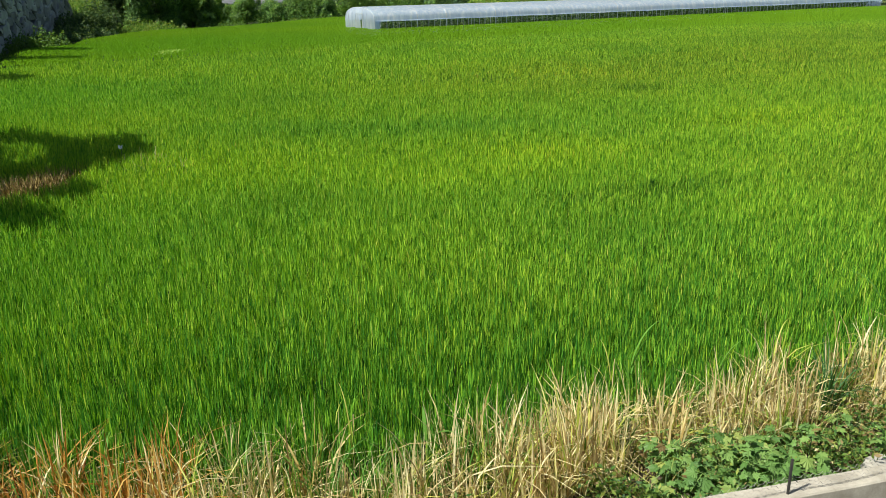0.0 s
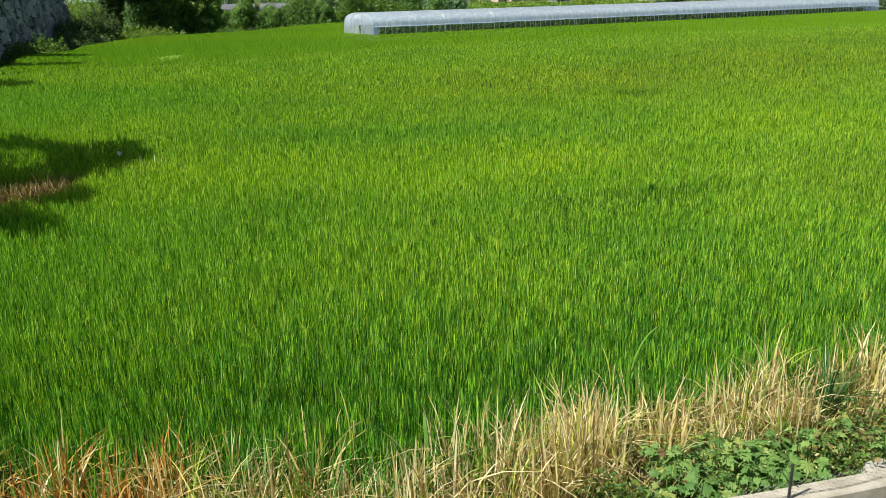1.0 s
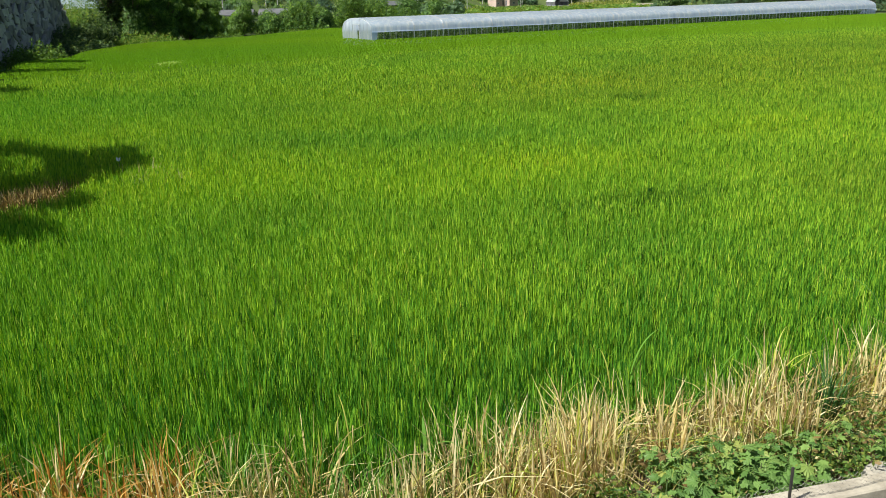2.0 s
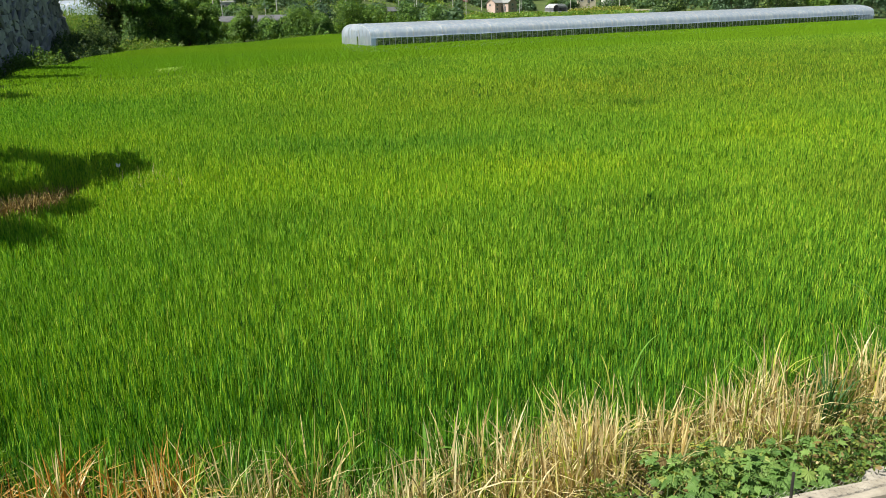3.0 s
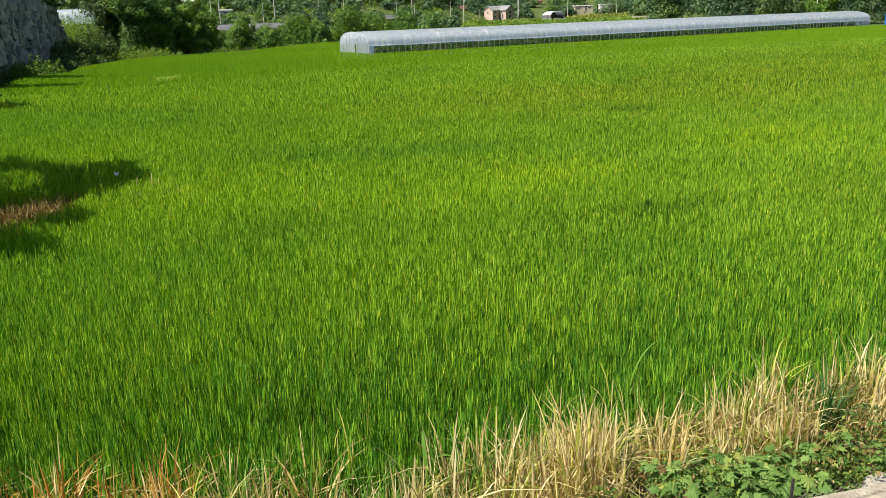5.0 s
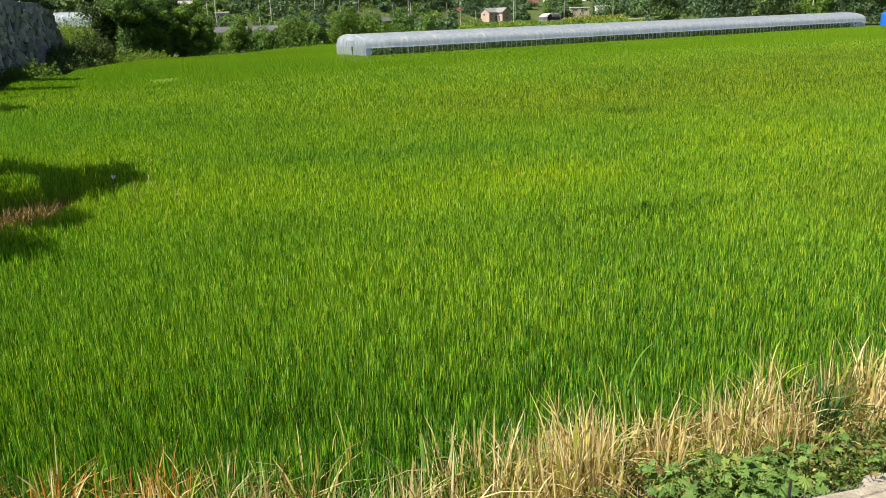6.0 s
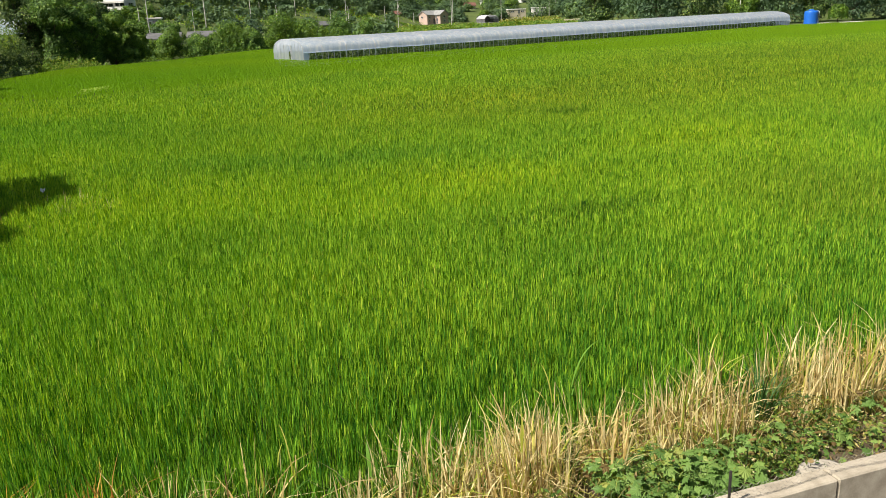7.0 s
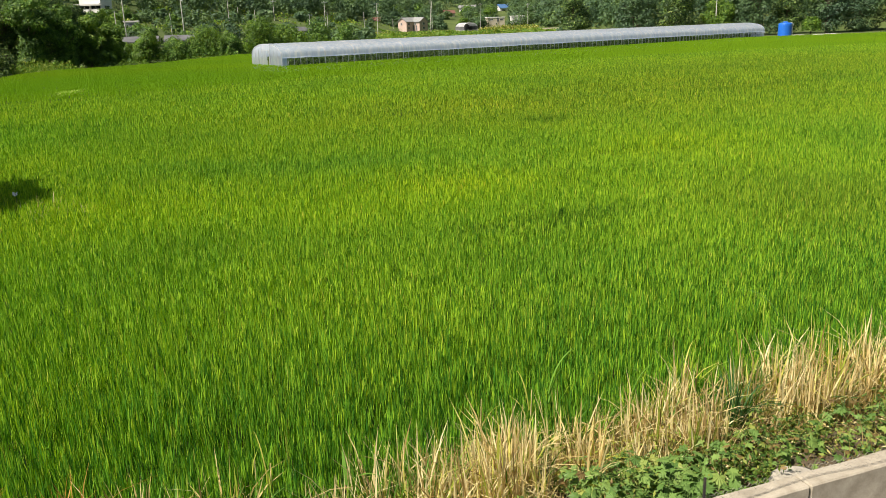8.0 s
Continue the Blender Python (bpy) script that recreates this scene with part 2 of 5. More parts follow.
M_BLUEROOF = surface("blue_roof", (0.05, 0.13, 0.28), (0.08, 0.17, 0.34), 0.8, 0.6, 8, 0.2, 0.02)
M_PATH = surface("pale_concrete_path", (0.58, 0.55, 0.48), (0.70, 0.67, 0.60), 0.3, 0.9, 8, 0.2, 0.01)
M_CAP = surface("cap_concrete", (0.30, 0.30, 0.29), (0.42, 0.42, 0.40), 0.7, 0.9, 9, 0.3, 0.02)
M_FRAME = surface("window_frame", (0.55, 0.55, 0.54), (0.65, 0.65, 0.64), 1.0, 0.5, 12, 0.0)


def glass_material():
    m, nt, bsdf, _ = blank("window_glass")
    n = noise_tex(nt, 0.7)
    nt.links.new(ramp(nt, n, [(0.3, (0.015, 0.02, 0.025)), (0.7, (0.04, 0.05, 0.055))]), bsdf.inputs["Base Color"])
    bsdf.inputs["Roughness"].default_value = 0.08
    bsdf.inputs["Specular IOR Level"].default_value = 0.6
    return m


M_GLASS = glass_material()


def film_material(name, clear):
    """Milky greenhouse film: scatters light, lets some through, dull sheen, dust streaks down the arch; clear: how much of it one sees through."""
    m, nt, bsdf, out = blank(name)
    streak = noise_tex(nt, 1.1, 5, 0.6, stretch=(2.6, 2.6, 0.14))
    fine = noise_tex(nt, 5.0, 3, stretch=(1.0, 1.0, 0.2))
    col = ramp(nt, streak, [(0.3, (0.58, 0.69, 0.84)), (0.5, (0.70, 0.79, 0.91)), (0.64, (0.88, 0.92, 0.97))])
    col = mix_col(nt, 0.2, col, ramp(nt, fine, [(0.3, (0.75, 0.75, 0.75)), (0.7, (1.0, 1.0, 1.0))]), "MULTIPLY")
    nt.links.new(col, bsdf.inputs["Base Color"])
    bsdf.inputs["Roughness"].default_value = 0.28
    bsdf.inputs["Specular IOR Level"].default_value = 0.6
    bp = nt.nodes.new("ShaderNodeBump")
    bp.inputs["Strength"].default_value, bp.inputs["Distance"].default_value = 0.3, 0.05
    nt.links.new(streak, bp.inputs["Height"])
    nt.links.new(bp.outputs["Normal"], bsdf.inputs["Normal"])
    tr = nt.nodes.new("ShaderNodeBsdfTranslucent")
    nt.links.new(col, tr.inputs["Color"])
    mx = nt.nodes.new("ShaderNodeMixShader")
    mx.inputs[0].default_value = 0.58
    nt.links.new(bsdf.outputs[0], mx.inputs[1])
    nt.links.new(tr.outputs[0], mx.inputs[2])
    see = nt.nodes.new("ShaderNodeBsdfTransparent")
    through_film = nt.nodes.new("ShaderNodeMixShader")
    through_film.inputs[0].default_value = clear
    nt.links.new(mx.outputs[0], through_film.inputs[1])
    nt.links.new(see.outputs[0], through_film.inputs[2])
    nt.links.new(through_film.outputs[0], out.inputs["Surface"])
    return m


M_FILM = film_material("greenhouse_film", 0.06)
M_THIN_FILM = film_material("thin_greenhouse_film", 0.5)


# ---------------------------------------------------------------- mesh helpers
def arrays(name, verts, faces, material, smooth=False):
    """A mesh from numpy arrays; faces is one array (n, 3 or 4)."""
    me = bpy.data.meshes.new(name)
    verts = np.asarray(verts, np.float32).reshape(-1, 3)
    faces = np.asarray(faces, np.int32)
    k = faces.shape[1]
    me.vertices.add(len(verts))
    me.vertices.foreach_set("co", verts.ravel())
    me.loops.add(faces.size)
    me.loops.foreach_set("vertex_index", faces.ravel())
    me.polygons.add(len(faces))
    me.polygons.foreach_set("loop_start", np.arange(0, faces.size, k, dtype=np.int32))
    me.update(calc_edges=True)
    if smooth:
        me.polygons.foreach_set("use_smooth", np.ones(len(faces), bool))
    me.materials.append(material)
    return me


def mesh_of(name, bm, material, smooth=False):
    me = bpy.data.meshes.new(name)
    bmesh.ops.recalc_face_normals(bm, faces=bm.faces)
    bm.to_mesh(me)
    bm.free()
    me.materials.append(material)
    if smooth:
        me.polygons.foreach_set("use_smooth", np.ones(len(me.polygons), bool))
    return me


def part(name, bm, material, parent, label="", smooth=False):
    """One mesh object under a thing or under a part."""
    me = mesh_of(name, bm, material, smooth) if isinstance(bm, bmesh.types.BMesh) else bm
    ob = new(name, me)
    ob.parent = parent
    if label:
        ob["label"] = label
    return ob


def thing(name, m, label, category, group="", kind=""):
    ob = new(name)
    ob.matrix_world = m
    return tagged(ob, label, category, group, kind)


def box(bm, size, at=(0, 0, 0), bevel=0.0, rz=0.0):
    m = Matrix.Translation(at) @ Matrix.Rotation(rz, 4, "Z") @ Matrix.Diagonal((*size, 1))
    vs = bmesh.ops.create_cube(bm, size=1.0, matrix=m)["verts"]
    if bevel:
        es = {e for v in vs for e in v.link_edges}
        bmesh.ops.bevel(bm, geom=list(es), offset=bevel, segments=1, affect="EDGES", profile=0.6)
    return bm


def tube(bm, a, b, r1, r2=None, seg=6, cap=True):
    a, b = Vector(a), Vector(b)
    r2 = r1 if r2 is None else r2
    d = b - a
    m = Matrix.Translation((a + b) / 2) @ d.to_track_quat("Z", "Y").to_matrix().to_4x4()
    bmesh.ops.create_cone(bm, cap_ends=cap, segments=seg, radius1=r1, radius2=r2, depth=d.length, matrix=m)
    return bm


def lathe(bm, profile, seg=24):
    rings = [[bm.verts.new((r * math.cos(2 * math.pi * i / seg), r * math.sin(2 * math.pi * i / seg), z)) for i in range(seg)] for r, z in profile]
    for a, b in zip(rings, rings[1:]):
        for i in range(seg):
            bm.faces.new((a[i], a[(i + 1) % seg], b[(i + 1) % seg], b[i]))
    bm.faces.new(rings[0][::-1])
    bm.faces.new(rings[-1])
    return bm


def leaf_quads(pts, nrm, size, rng, long=1.5):
    """Small folded leaf shapes at points, turned about their normals."""
    n = len(pts)
    nrm = nrm / np.maximum(np.linalg.norm(nrm, axis=1, keepdims=True), 1e-6)
    t = np.cross(nrm, rng.normal(size=(n, 3)))
    t /= np.maximum(np.linalg.norm(t, axis=1, keepdims=True), 1e-6)
    b = np.cross(nrm, t)
    s = np.broadcast_to(np.asarray(size), (n,))[:, None] * rng.uniform(0.6, 1.3, (n, 1))
    v = np.stack([pts - t * s * long * 0.5, pts + b * s * 0.5 - nrm * s * 0.12, pts + t * s * long * 0.5, pts - b * s * 0.5 - nrm * s * 0.12], axis=1)
    f = np.arange(n * 4).reshape(n, 4)
    return v.reshape(-1, 3), f


def crown_points(rng, n, lobes, inner=0.35, loose=0.42):
    """Points and outward directions over a heap of lobes (x, y, z, radius, flatness)."""
    L = np.array(lobes, float)
    w = L[:, 3] ** 2
    k = rng.choice(len(L), n, p=w / w.sum())
    d = rng.normal(size=(n, 3))
    d /= np.linalg.norm(d, axis=1, keepdims=True)
    rr = L[k, 3] * (inner + (1.06 - inner) * rng.uniform(0, 1, n) ** 0.45)
    bump = 1 + 0.22 * np.sin(5 * d[:, 0] + 3 * k) * np.cos(4 * d[:, 2] + 2 * k)
    p = L[k, :3] + d * (rr * bump)[:, None] * np.stack([np.ones(n), np.ones(n), L[k, 4]], axis=1)
    keep = p[:, 2] > 0.05
    return p[keep], (d + loose * rng.normal(size=(n, 3)) + np.array([0, 0, 0.35]))[keep]


def heap(rng, w, h, n, base=0.25):
    """Lobes of an uneven crown that is w wide and h high."""
    out = []
    for i in range(n):
        a, q = rng.uniform(0, 2 * math.pi), rng.uniform(0, 1) ** 0.6
        z = h * (base + (0.82 - base) * rng.uniform(0, 1))
        r = w * rng.uniform(0.10, 0.22)
        reach = (w * 0.5 - r) * q * (1.15 - 0.65 * (z / h))
        out.append((reach * math.cos(a), reach * math.sin(a), z, r, rng.uniform(0.7, 0.95)))
    out.append((0, 0, h * 0.82, w * 0.2, 0.9))
    return out


def canopy(rng, w, h, n):
    """Lobes of a crown that spreads wide above and stays drawn in below."""
    out = []
    for i in range(n):
        a, z = rng.uniform(0, 2 * math.pi), h * rng.uniform(0.10, 0.86)
        r = w * rng.uniform(0.11, 0.20)
        wide = float(np.interp(z / h, [0.1, 0.42, 0.56, 0.75, 0.9], [0.35, 0.45, 1.15, 1.0, 0.55]))
        q = (w * 0.5 - r) * wide * rng.uniform(0, 1) ** 0.45
        out.append((q * math.cos(a), q * math.sin(a), z, r, rng.uniform(0.7, 0.95)))
    out.append((0, 0, h * 0.84, w * 0.18, 0.9))
    return out


def tree(name, x, y, z, w, h, leaf, count, material, label, category="tree", seed=1, lobes=11, base=0.3, group="", crown=None):
    """A tapered trunk with limbs under an uneven crown of single leaf tufts."""
    rng = np.random.default_rng(seed)
    ob = thing(name, pose(x, y, z, 0, 0, rng.uniform(0, 360)), label, category, group)
    L = crown or heap(rng, w, h, lobes, base)
    if crown:
        ob.matrix_world = pose(x, y, z)
    bm = bmesh.new()
    r0 = max(0.05, h * 0.022)
    lean = (rng.uniform(-0.06, 0.06) * h, rng.uniform(-0.06, 0.06) * h)
    fork = (lean[0], lean[1], h * 0.38)
    tube(bm, (0, 0, -0.3), fork, r0 * 1.3, r0 * 0.8, 7)
    for lx, ly, lz, r, _ in L:
        tube(bm, fork if lz > h * 0.4 else (lean[0] * 0.6, lean[1] * 0.6, h * 0.2), (lx, ly, lz), r0 * 0.45, r0 * 0.12, 5)
    part("trunk", bm, M_BARK, ob)
    p, d = crown_points(rng, count, L)
    part("crown", arrays("crown", *leaf_quads(p, d, leaf, rng), material), None, ob)
    return ob


def ground_z(x, y):
    """Flat plain that rises into hills; nearer at the two sides than in the middle."""
    a = x / np.maximum(y, 30.0)
    start = np.interp(a, [-0.6, -0.40, -0.31, -0.27, -0.15, -0.10, -0.04, 0.06, 0.20, 0.30, 0.36, 0.8], [105, 110, 118, 150, 190, 210, 240, 325, 330, 210, 158, 150])
    slope = np.interp(a, [-0.6, -0.31, -0.04, 0.06, 0.20, 0.30, 0.36], [0.12, 0.11, 0.10, 0.11, 0.12, 0.25, 0.30])
    up = np.maximum(y - start, 0.0)
    return np.minimum(up * slope * np.minimum(1.0, 0.35 + up / 60.0), 150.0)


# ---------------------------------------------------------------- ground
def build_ground():
    xs = np.concatenate([np.linspace(-2500, -260, 14), np.linspace(-240, 360, 76), np.linspace(400, 2500, 14)])
    ys = np.concatenate([np.linspace(-600, -40, 8), np.linspace(-20, 480, 64), np.linspace(520, 3500, 16)])
    X, Y = np.meshgrid(xs, ys)
    Z = ground_z(X, Y) - 0.02
    n, m = X.shape
    idx = np.arange(n * m).reshape(n, m)
    f = np.stack([idx[:-1, :-1], idx[:-1, 1:], idx[1:, 1:], idx[1:, :-1]], axis=-1).reshape(-1, 4)
    tagged(new("ground", arrays("ground", np.stack([X, Y, Z], -1), f, M_GROUND, True)), "grassy plain rising into low hills", "ground", kind="structure")


build_ground()

# field outline in plan: near edge along the bank, left edge along the stone wall, far edge along bushes and greenhouse
KDIR = Vector((0.968, 0.25, 0)).normalized()
KNRM = Vector((-0.25, 0.968, 0)).normalized()
FIELD = np.array([(-40, 5.55), (-0.4, 5.7), (1.4, 6.35), (3.2, 7.0), (9, 8.75), (60, 24), (150, 60), (150, 114.5), (59.6, 114.5), (-7.2, 75.8), (-11.2, 82.5), (-14.6, 114),
                  (-17, 113.5), (-24, 90), (-30.4, 84.0), (-31.5, 79), (-31.4, 73), (-31.2, 68.5), (-28.9, 60.5), (-30.6, 57), (-26.9, 48.5), (-21, 30), (-16, 14), (-40, 12)], float)


def inside(x, y, poly):
    hit = np.zeros(len(x), bool)
    for (x1, y1), (x2, y2) in zip(poly, np.roll(poly, -1, axis=0)):
        c = ((y1 > y) != (y2 > y)) & (x < (x2 - x1) * (y - y1) / (y2 - y1 + 1e-12) + x1)
        hit ^= c
    return hit


def build_paddy():
    bm = bmesh.new()
    bm.faces.new([bm.verts.new((x, y, 0.012)) for x, y in FIELD])
    bmesh.ops.triangulate(bm, faces=bm.faces)
    tagged(new("paddy_soil", mesh_of("paddy_soil", bm, M_MUD)), "dark wet mud of the rice paddy", "soil", kind="structure")


build_paddy()


def dips(x, y):
    """Lower, thinner stands in the crop: a wheel trace, small gaps, the bare patch under the tree."""
    k = np.ones_like(x)
    for cx, cy, ax, ay, rot, low in ((3.5, 14.1, 1.5, 0.13, 0.31, 0.28), (6.6, 28.4, 0.9, 0.4, 0.1, 0.2), (8.9, 17.2, 0.5, 0.15, 0.1, 0.3),
                                    (16, 40, 3.5, 0.6, 0.1, 0.35), (0.4, 33, 2.5, 0.6, 0.1, 0.25), (24, 44, 6, 0.8, 0.15, 0.4), (15, 29, 5, 0.35, 0.12, 0.3), (-2, 24, 3, 0.3, 0.1, 0.3), (9, 21.5, 3, 0.25, 0.16, 0.35),
                                    (-9.1, 15.9, 0.8, 1.25, -0.2, 1.0), (-3.3, 6.9, 0.8, 0.12, 0.1, 0.3), (-1.6, 6.75, 0.5, 0.12, 0.0, 0.35)):
        u = (x - cx) * math.cos(rot) + (y - cy) * math.sin(rot)
        v = -(x - cx) * math.sin(rot) + (y - cy) * math.cos(rot)
        k -= low * np.exp(-((u / ax) ** 4 + (v / ay) ** 4))
    return k


def blades(rng, x, y, h, w, lean, seg, low):
    """Leaves at (x, y): from the height low to h, w wide, bending by lean; seg 3: two bends, 2: one, 1: a single spike."""
    n = len(x)
    a = rng.uniform(0, 2 * math.pi, n)
    d = np.stack([np.cos(a), np.sin(a)], 1)
    turn = rng.uniform(0, 2 * math.pi, n)
    side = np.stack([np.cos(turn), np.sin(turn)], 1)
    out = []

    def at(q, wid, sgn):
        off = d * (lean * q ** 2)[:, None] + side * (0.5 * wid * sgn)[:, None]
        return np.stack([x + off[:, 0], y + off[:, 1], low + (h - low) * (q - 0.18 * q ** 2 * np.minimum(lean / np.maximum(h - low, 0.05), 1.0))], 1)

    one = np.ones(n)
    if seg == 3:
        v = [at(0 * one, w * 0.5, -1), at(0 * one, w * 0.5, 1), at(0.55 * one, w, -1), at(0.55 * one, w, 1), at(one, w * 0, 1)]
        f = [(0, 1, 3), (0, 3, 2), (2, 3, 4)]
    elif seg == 2:
        v = [at(0 * one, w * 0.5, -1), at(0.50 * one, w, 1), at(0.52 * one, w, -1), at(one, w * 0, 1)]
        f = [(0, 1, 2), (2, 1, 3)]
    else:
        v = [at(0 * one, w, -1), at(0 * one, w, 1), at(one, w * 0, 1)]
        f = [(0, 1, 2)]
    V = np.stack(v, 1)
    k = len(v)
    F = (np.arange(n)[:, None, None] * k + np.array(f)[None]).reshape(-1, 3)
    return V.reshape(-1, 3), F


def gather(parts):
    vs, fs, o = [], [], 0
    for v, f in parts:
        vs.append(v)
        fs.append(f + o)
        o += len(v)
    return np.concatenate(vs), np.concatenate(fs)


def edge_y(x):
    """The foot of the dry grass along the paddy."""
    return np.interp(x, [-40, -4, -0.55, 0.5, 1.33, 3.2, 4.4, 5.5, 9, 40], [5.10, 5.10, 5.20, 5.52, 5.90, 6.57, 6.98, 7.30, 8.35, 17.4])


def strip_y(x):
    """Where the finer, later-planted strip along the greenhouse begins."""
    return np.interp(x, [-40, -21, -15.6, -4.9, 6.2, 20, 37, 54, 150], [36, 45, 48.4, 57.8, 63.8, 70.5, 76.5, 80.5, 100])


def build_rice():
    """The crop: planted hills of upright leaves, denser towards the road."""
    rng = np.random.default_rng(7)
    got, rich, fine = [], [], []
    # depth from, to, hills per m2, leaves a hill, leaf width, bends, spread of a hill, shortest and longest leaf, spread of the hills' heights
    for y0, y1, hills, leaves, w, seg, wide_hill, l0, l1, uneven in ((5.2, 10, 30, 52, 0.0092, 3, 0.060, 0.12, 0.28, 0.05), (10, 18, 28, 40, 0.0112, 2, 0.058, 0.10, 0.22, 0.05), (18, 32, 25, 30, 0.0165, 1, 0.055, 0.10, 0.20, 0.06),
                                                            (32, 90, 18, 13, 0.027, 1, 0.050, 0.13, 0.23, 0.06), (36, 118, 12, 6, 0.060, 1, 0.12, 0.07, 0.11, 0.0)):
        later = y1 == 118
        # rows a hand's length and a half apart, hills closer within the row, all slightly crooked
        ru, rv = (0.27, 1 / (0.27 * hills)) if not later else (0.33, 1 / (0.33 * hills))
        reach = 1.1 * y1 + 8
        u, v = np.meshgrid(np.arange(-reach, reach + y1, ru), np.arange(-reach - y1, reach + y1, rv))
        u, v = u.ravel(), v.ravel()
        near = (u * 0.91 + v * 0.42 > y0 - 0.2) & (u * 0.91 + v * 0.42 < y1 + 0.2)
        u, v = u[near], v[near]
        u, v = u + rng.normal(0, 0.055, len(u)), v + rng.normal(0, 0.05, len(u))
        hx, hy = u * 0.42 - v * 0.91, u * 0.91 + v * 0.42
        cell = (hy >= y0) & (hy < y1) & ((hy >= strip_y(hx)) if later else (hy < strip_y(hx)))
        hx, hy = hx[cell], hy[cell]
        ok = inside(hx, hy, FIELD) & (hx > -0.60 * hy - 2.5) & (hx < 0.73 * hy + 2)
        hx, hy = hx[ok], hy[ok]
        hill_h = (0.80 + 0.05 * np.clip((hy - strip_y(hx)) / 12, 0, 1) * np.clip((60 - hx) / 6, 0, 1)) * dips(hx, hy) * (1 + (0.0 if later else 0.03) * (np.sin(hx * 0.9 + hy * 0.31) + np.sin(hy * 1.7 - hx * 0.6)) + rng.normal(0, uneven, len(hx)))
        keep = hill_h > 0.12
        hx, hy, hill_h = hx[keep], hy[keep], hill_h[keep]
        k = np.repeat(np.arange(len(hx)), leaves)
        n = len(k)
        x = hx[k] + rng.normal(0, wide_hill, n)
        y = hy[k] + rng.normal(0, wide_hill, n)
        h = hill_h[k] * (1.05 - (0.34 if y0 < 18 else 0.06 if later else 0.22) * rng.uniform(0, 1, n) ** 1.2)
        # most leaves spring from the upper stem, the rest are the stems themselves
        low = np.where(rng.uniform(0, 1, n) < (0.34 if y0 < 18 else 0.16 if y0 < 32 else 0.14), 0.0, np.maximum(0, h - rng.uniform(l0, l1, n)))
        lean = (h - low) * np.abs(rng.normal(0.10, 0.13, n))
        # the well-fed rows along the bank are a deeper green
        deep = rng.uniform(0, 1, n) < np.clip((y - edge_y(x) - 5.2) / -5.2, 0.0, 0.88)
        wide = w * rng.uniform(0.7, 1.3, n)
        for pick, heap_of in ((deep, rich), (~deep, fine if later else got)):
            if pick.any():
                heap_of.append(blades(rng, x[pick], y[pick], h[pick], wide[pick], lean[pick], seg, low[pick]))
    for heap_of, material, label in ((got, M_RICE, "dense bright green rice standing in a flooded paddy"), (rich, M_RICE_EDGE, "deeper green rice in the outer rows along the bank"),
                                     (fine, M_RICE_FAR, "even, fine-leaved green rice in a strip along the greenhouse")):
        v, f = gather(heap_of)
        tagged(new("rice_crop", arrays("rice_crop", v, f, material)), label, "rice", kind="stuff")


build_rice()


# ---------------------------------------------------------------- near bank, kerb, fence
def kerb_y(x):
    """The back of the kerb."""
    return 5.47 + (x - 3.41) * 0.2583


def build_bank():
    """Earth bank between kerb and paddy, falling towards the crop."""
    xs = np.linspace(-24, 36, 241)
    rows = []
    for q, z in ((0.0, 0.36), (0.3, 0.38), (0.6, 0.32), (0.8, 0.24), (0.95, 0.12), (1.15, -0.02)):
        lo, hi = np.maximum(kerb_y(xs) - 0.1, -1.5), edge_y(xs) + 0.35
        zz = z + 0.035 * np.sin(xs * 3.1 + q * 5) + 0.03 * np.sin(xs * 7.3 + q * 2)
        rows.append(np.stack([xs, lo + (hi - lo) * q, zz], 1))
    V = np.stack(rows)
    n, m = V.shape[:2]
    idx = np.arange(n * m).reshape(n, m)
    f = np.stack([idx[:-1, :-1], idx[:-1, 1:], idx[1:, 1:], idx[1:, :-1]], -1).reshape(-1, 4)
    tagged(new("earth_bank", arrays("earth_bank", V, f, M_BANK, True)), "brown earth bank along the paddy edge", "ground", kind="structure")


build_bank()


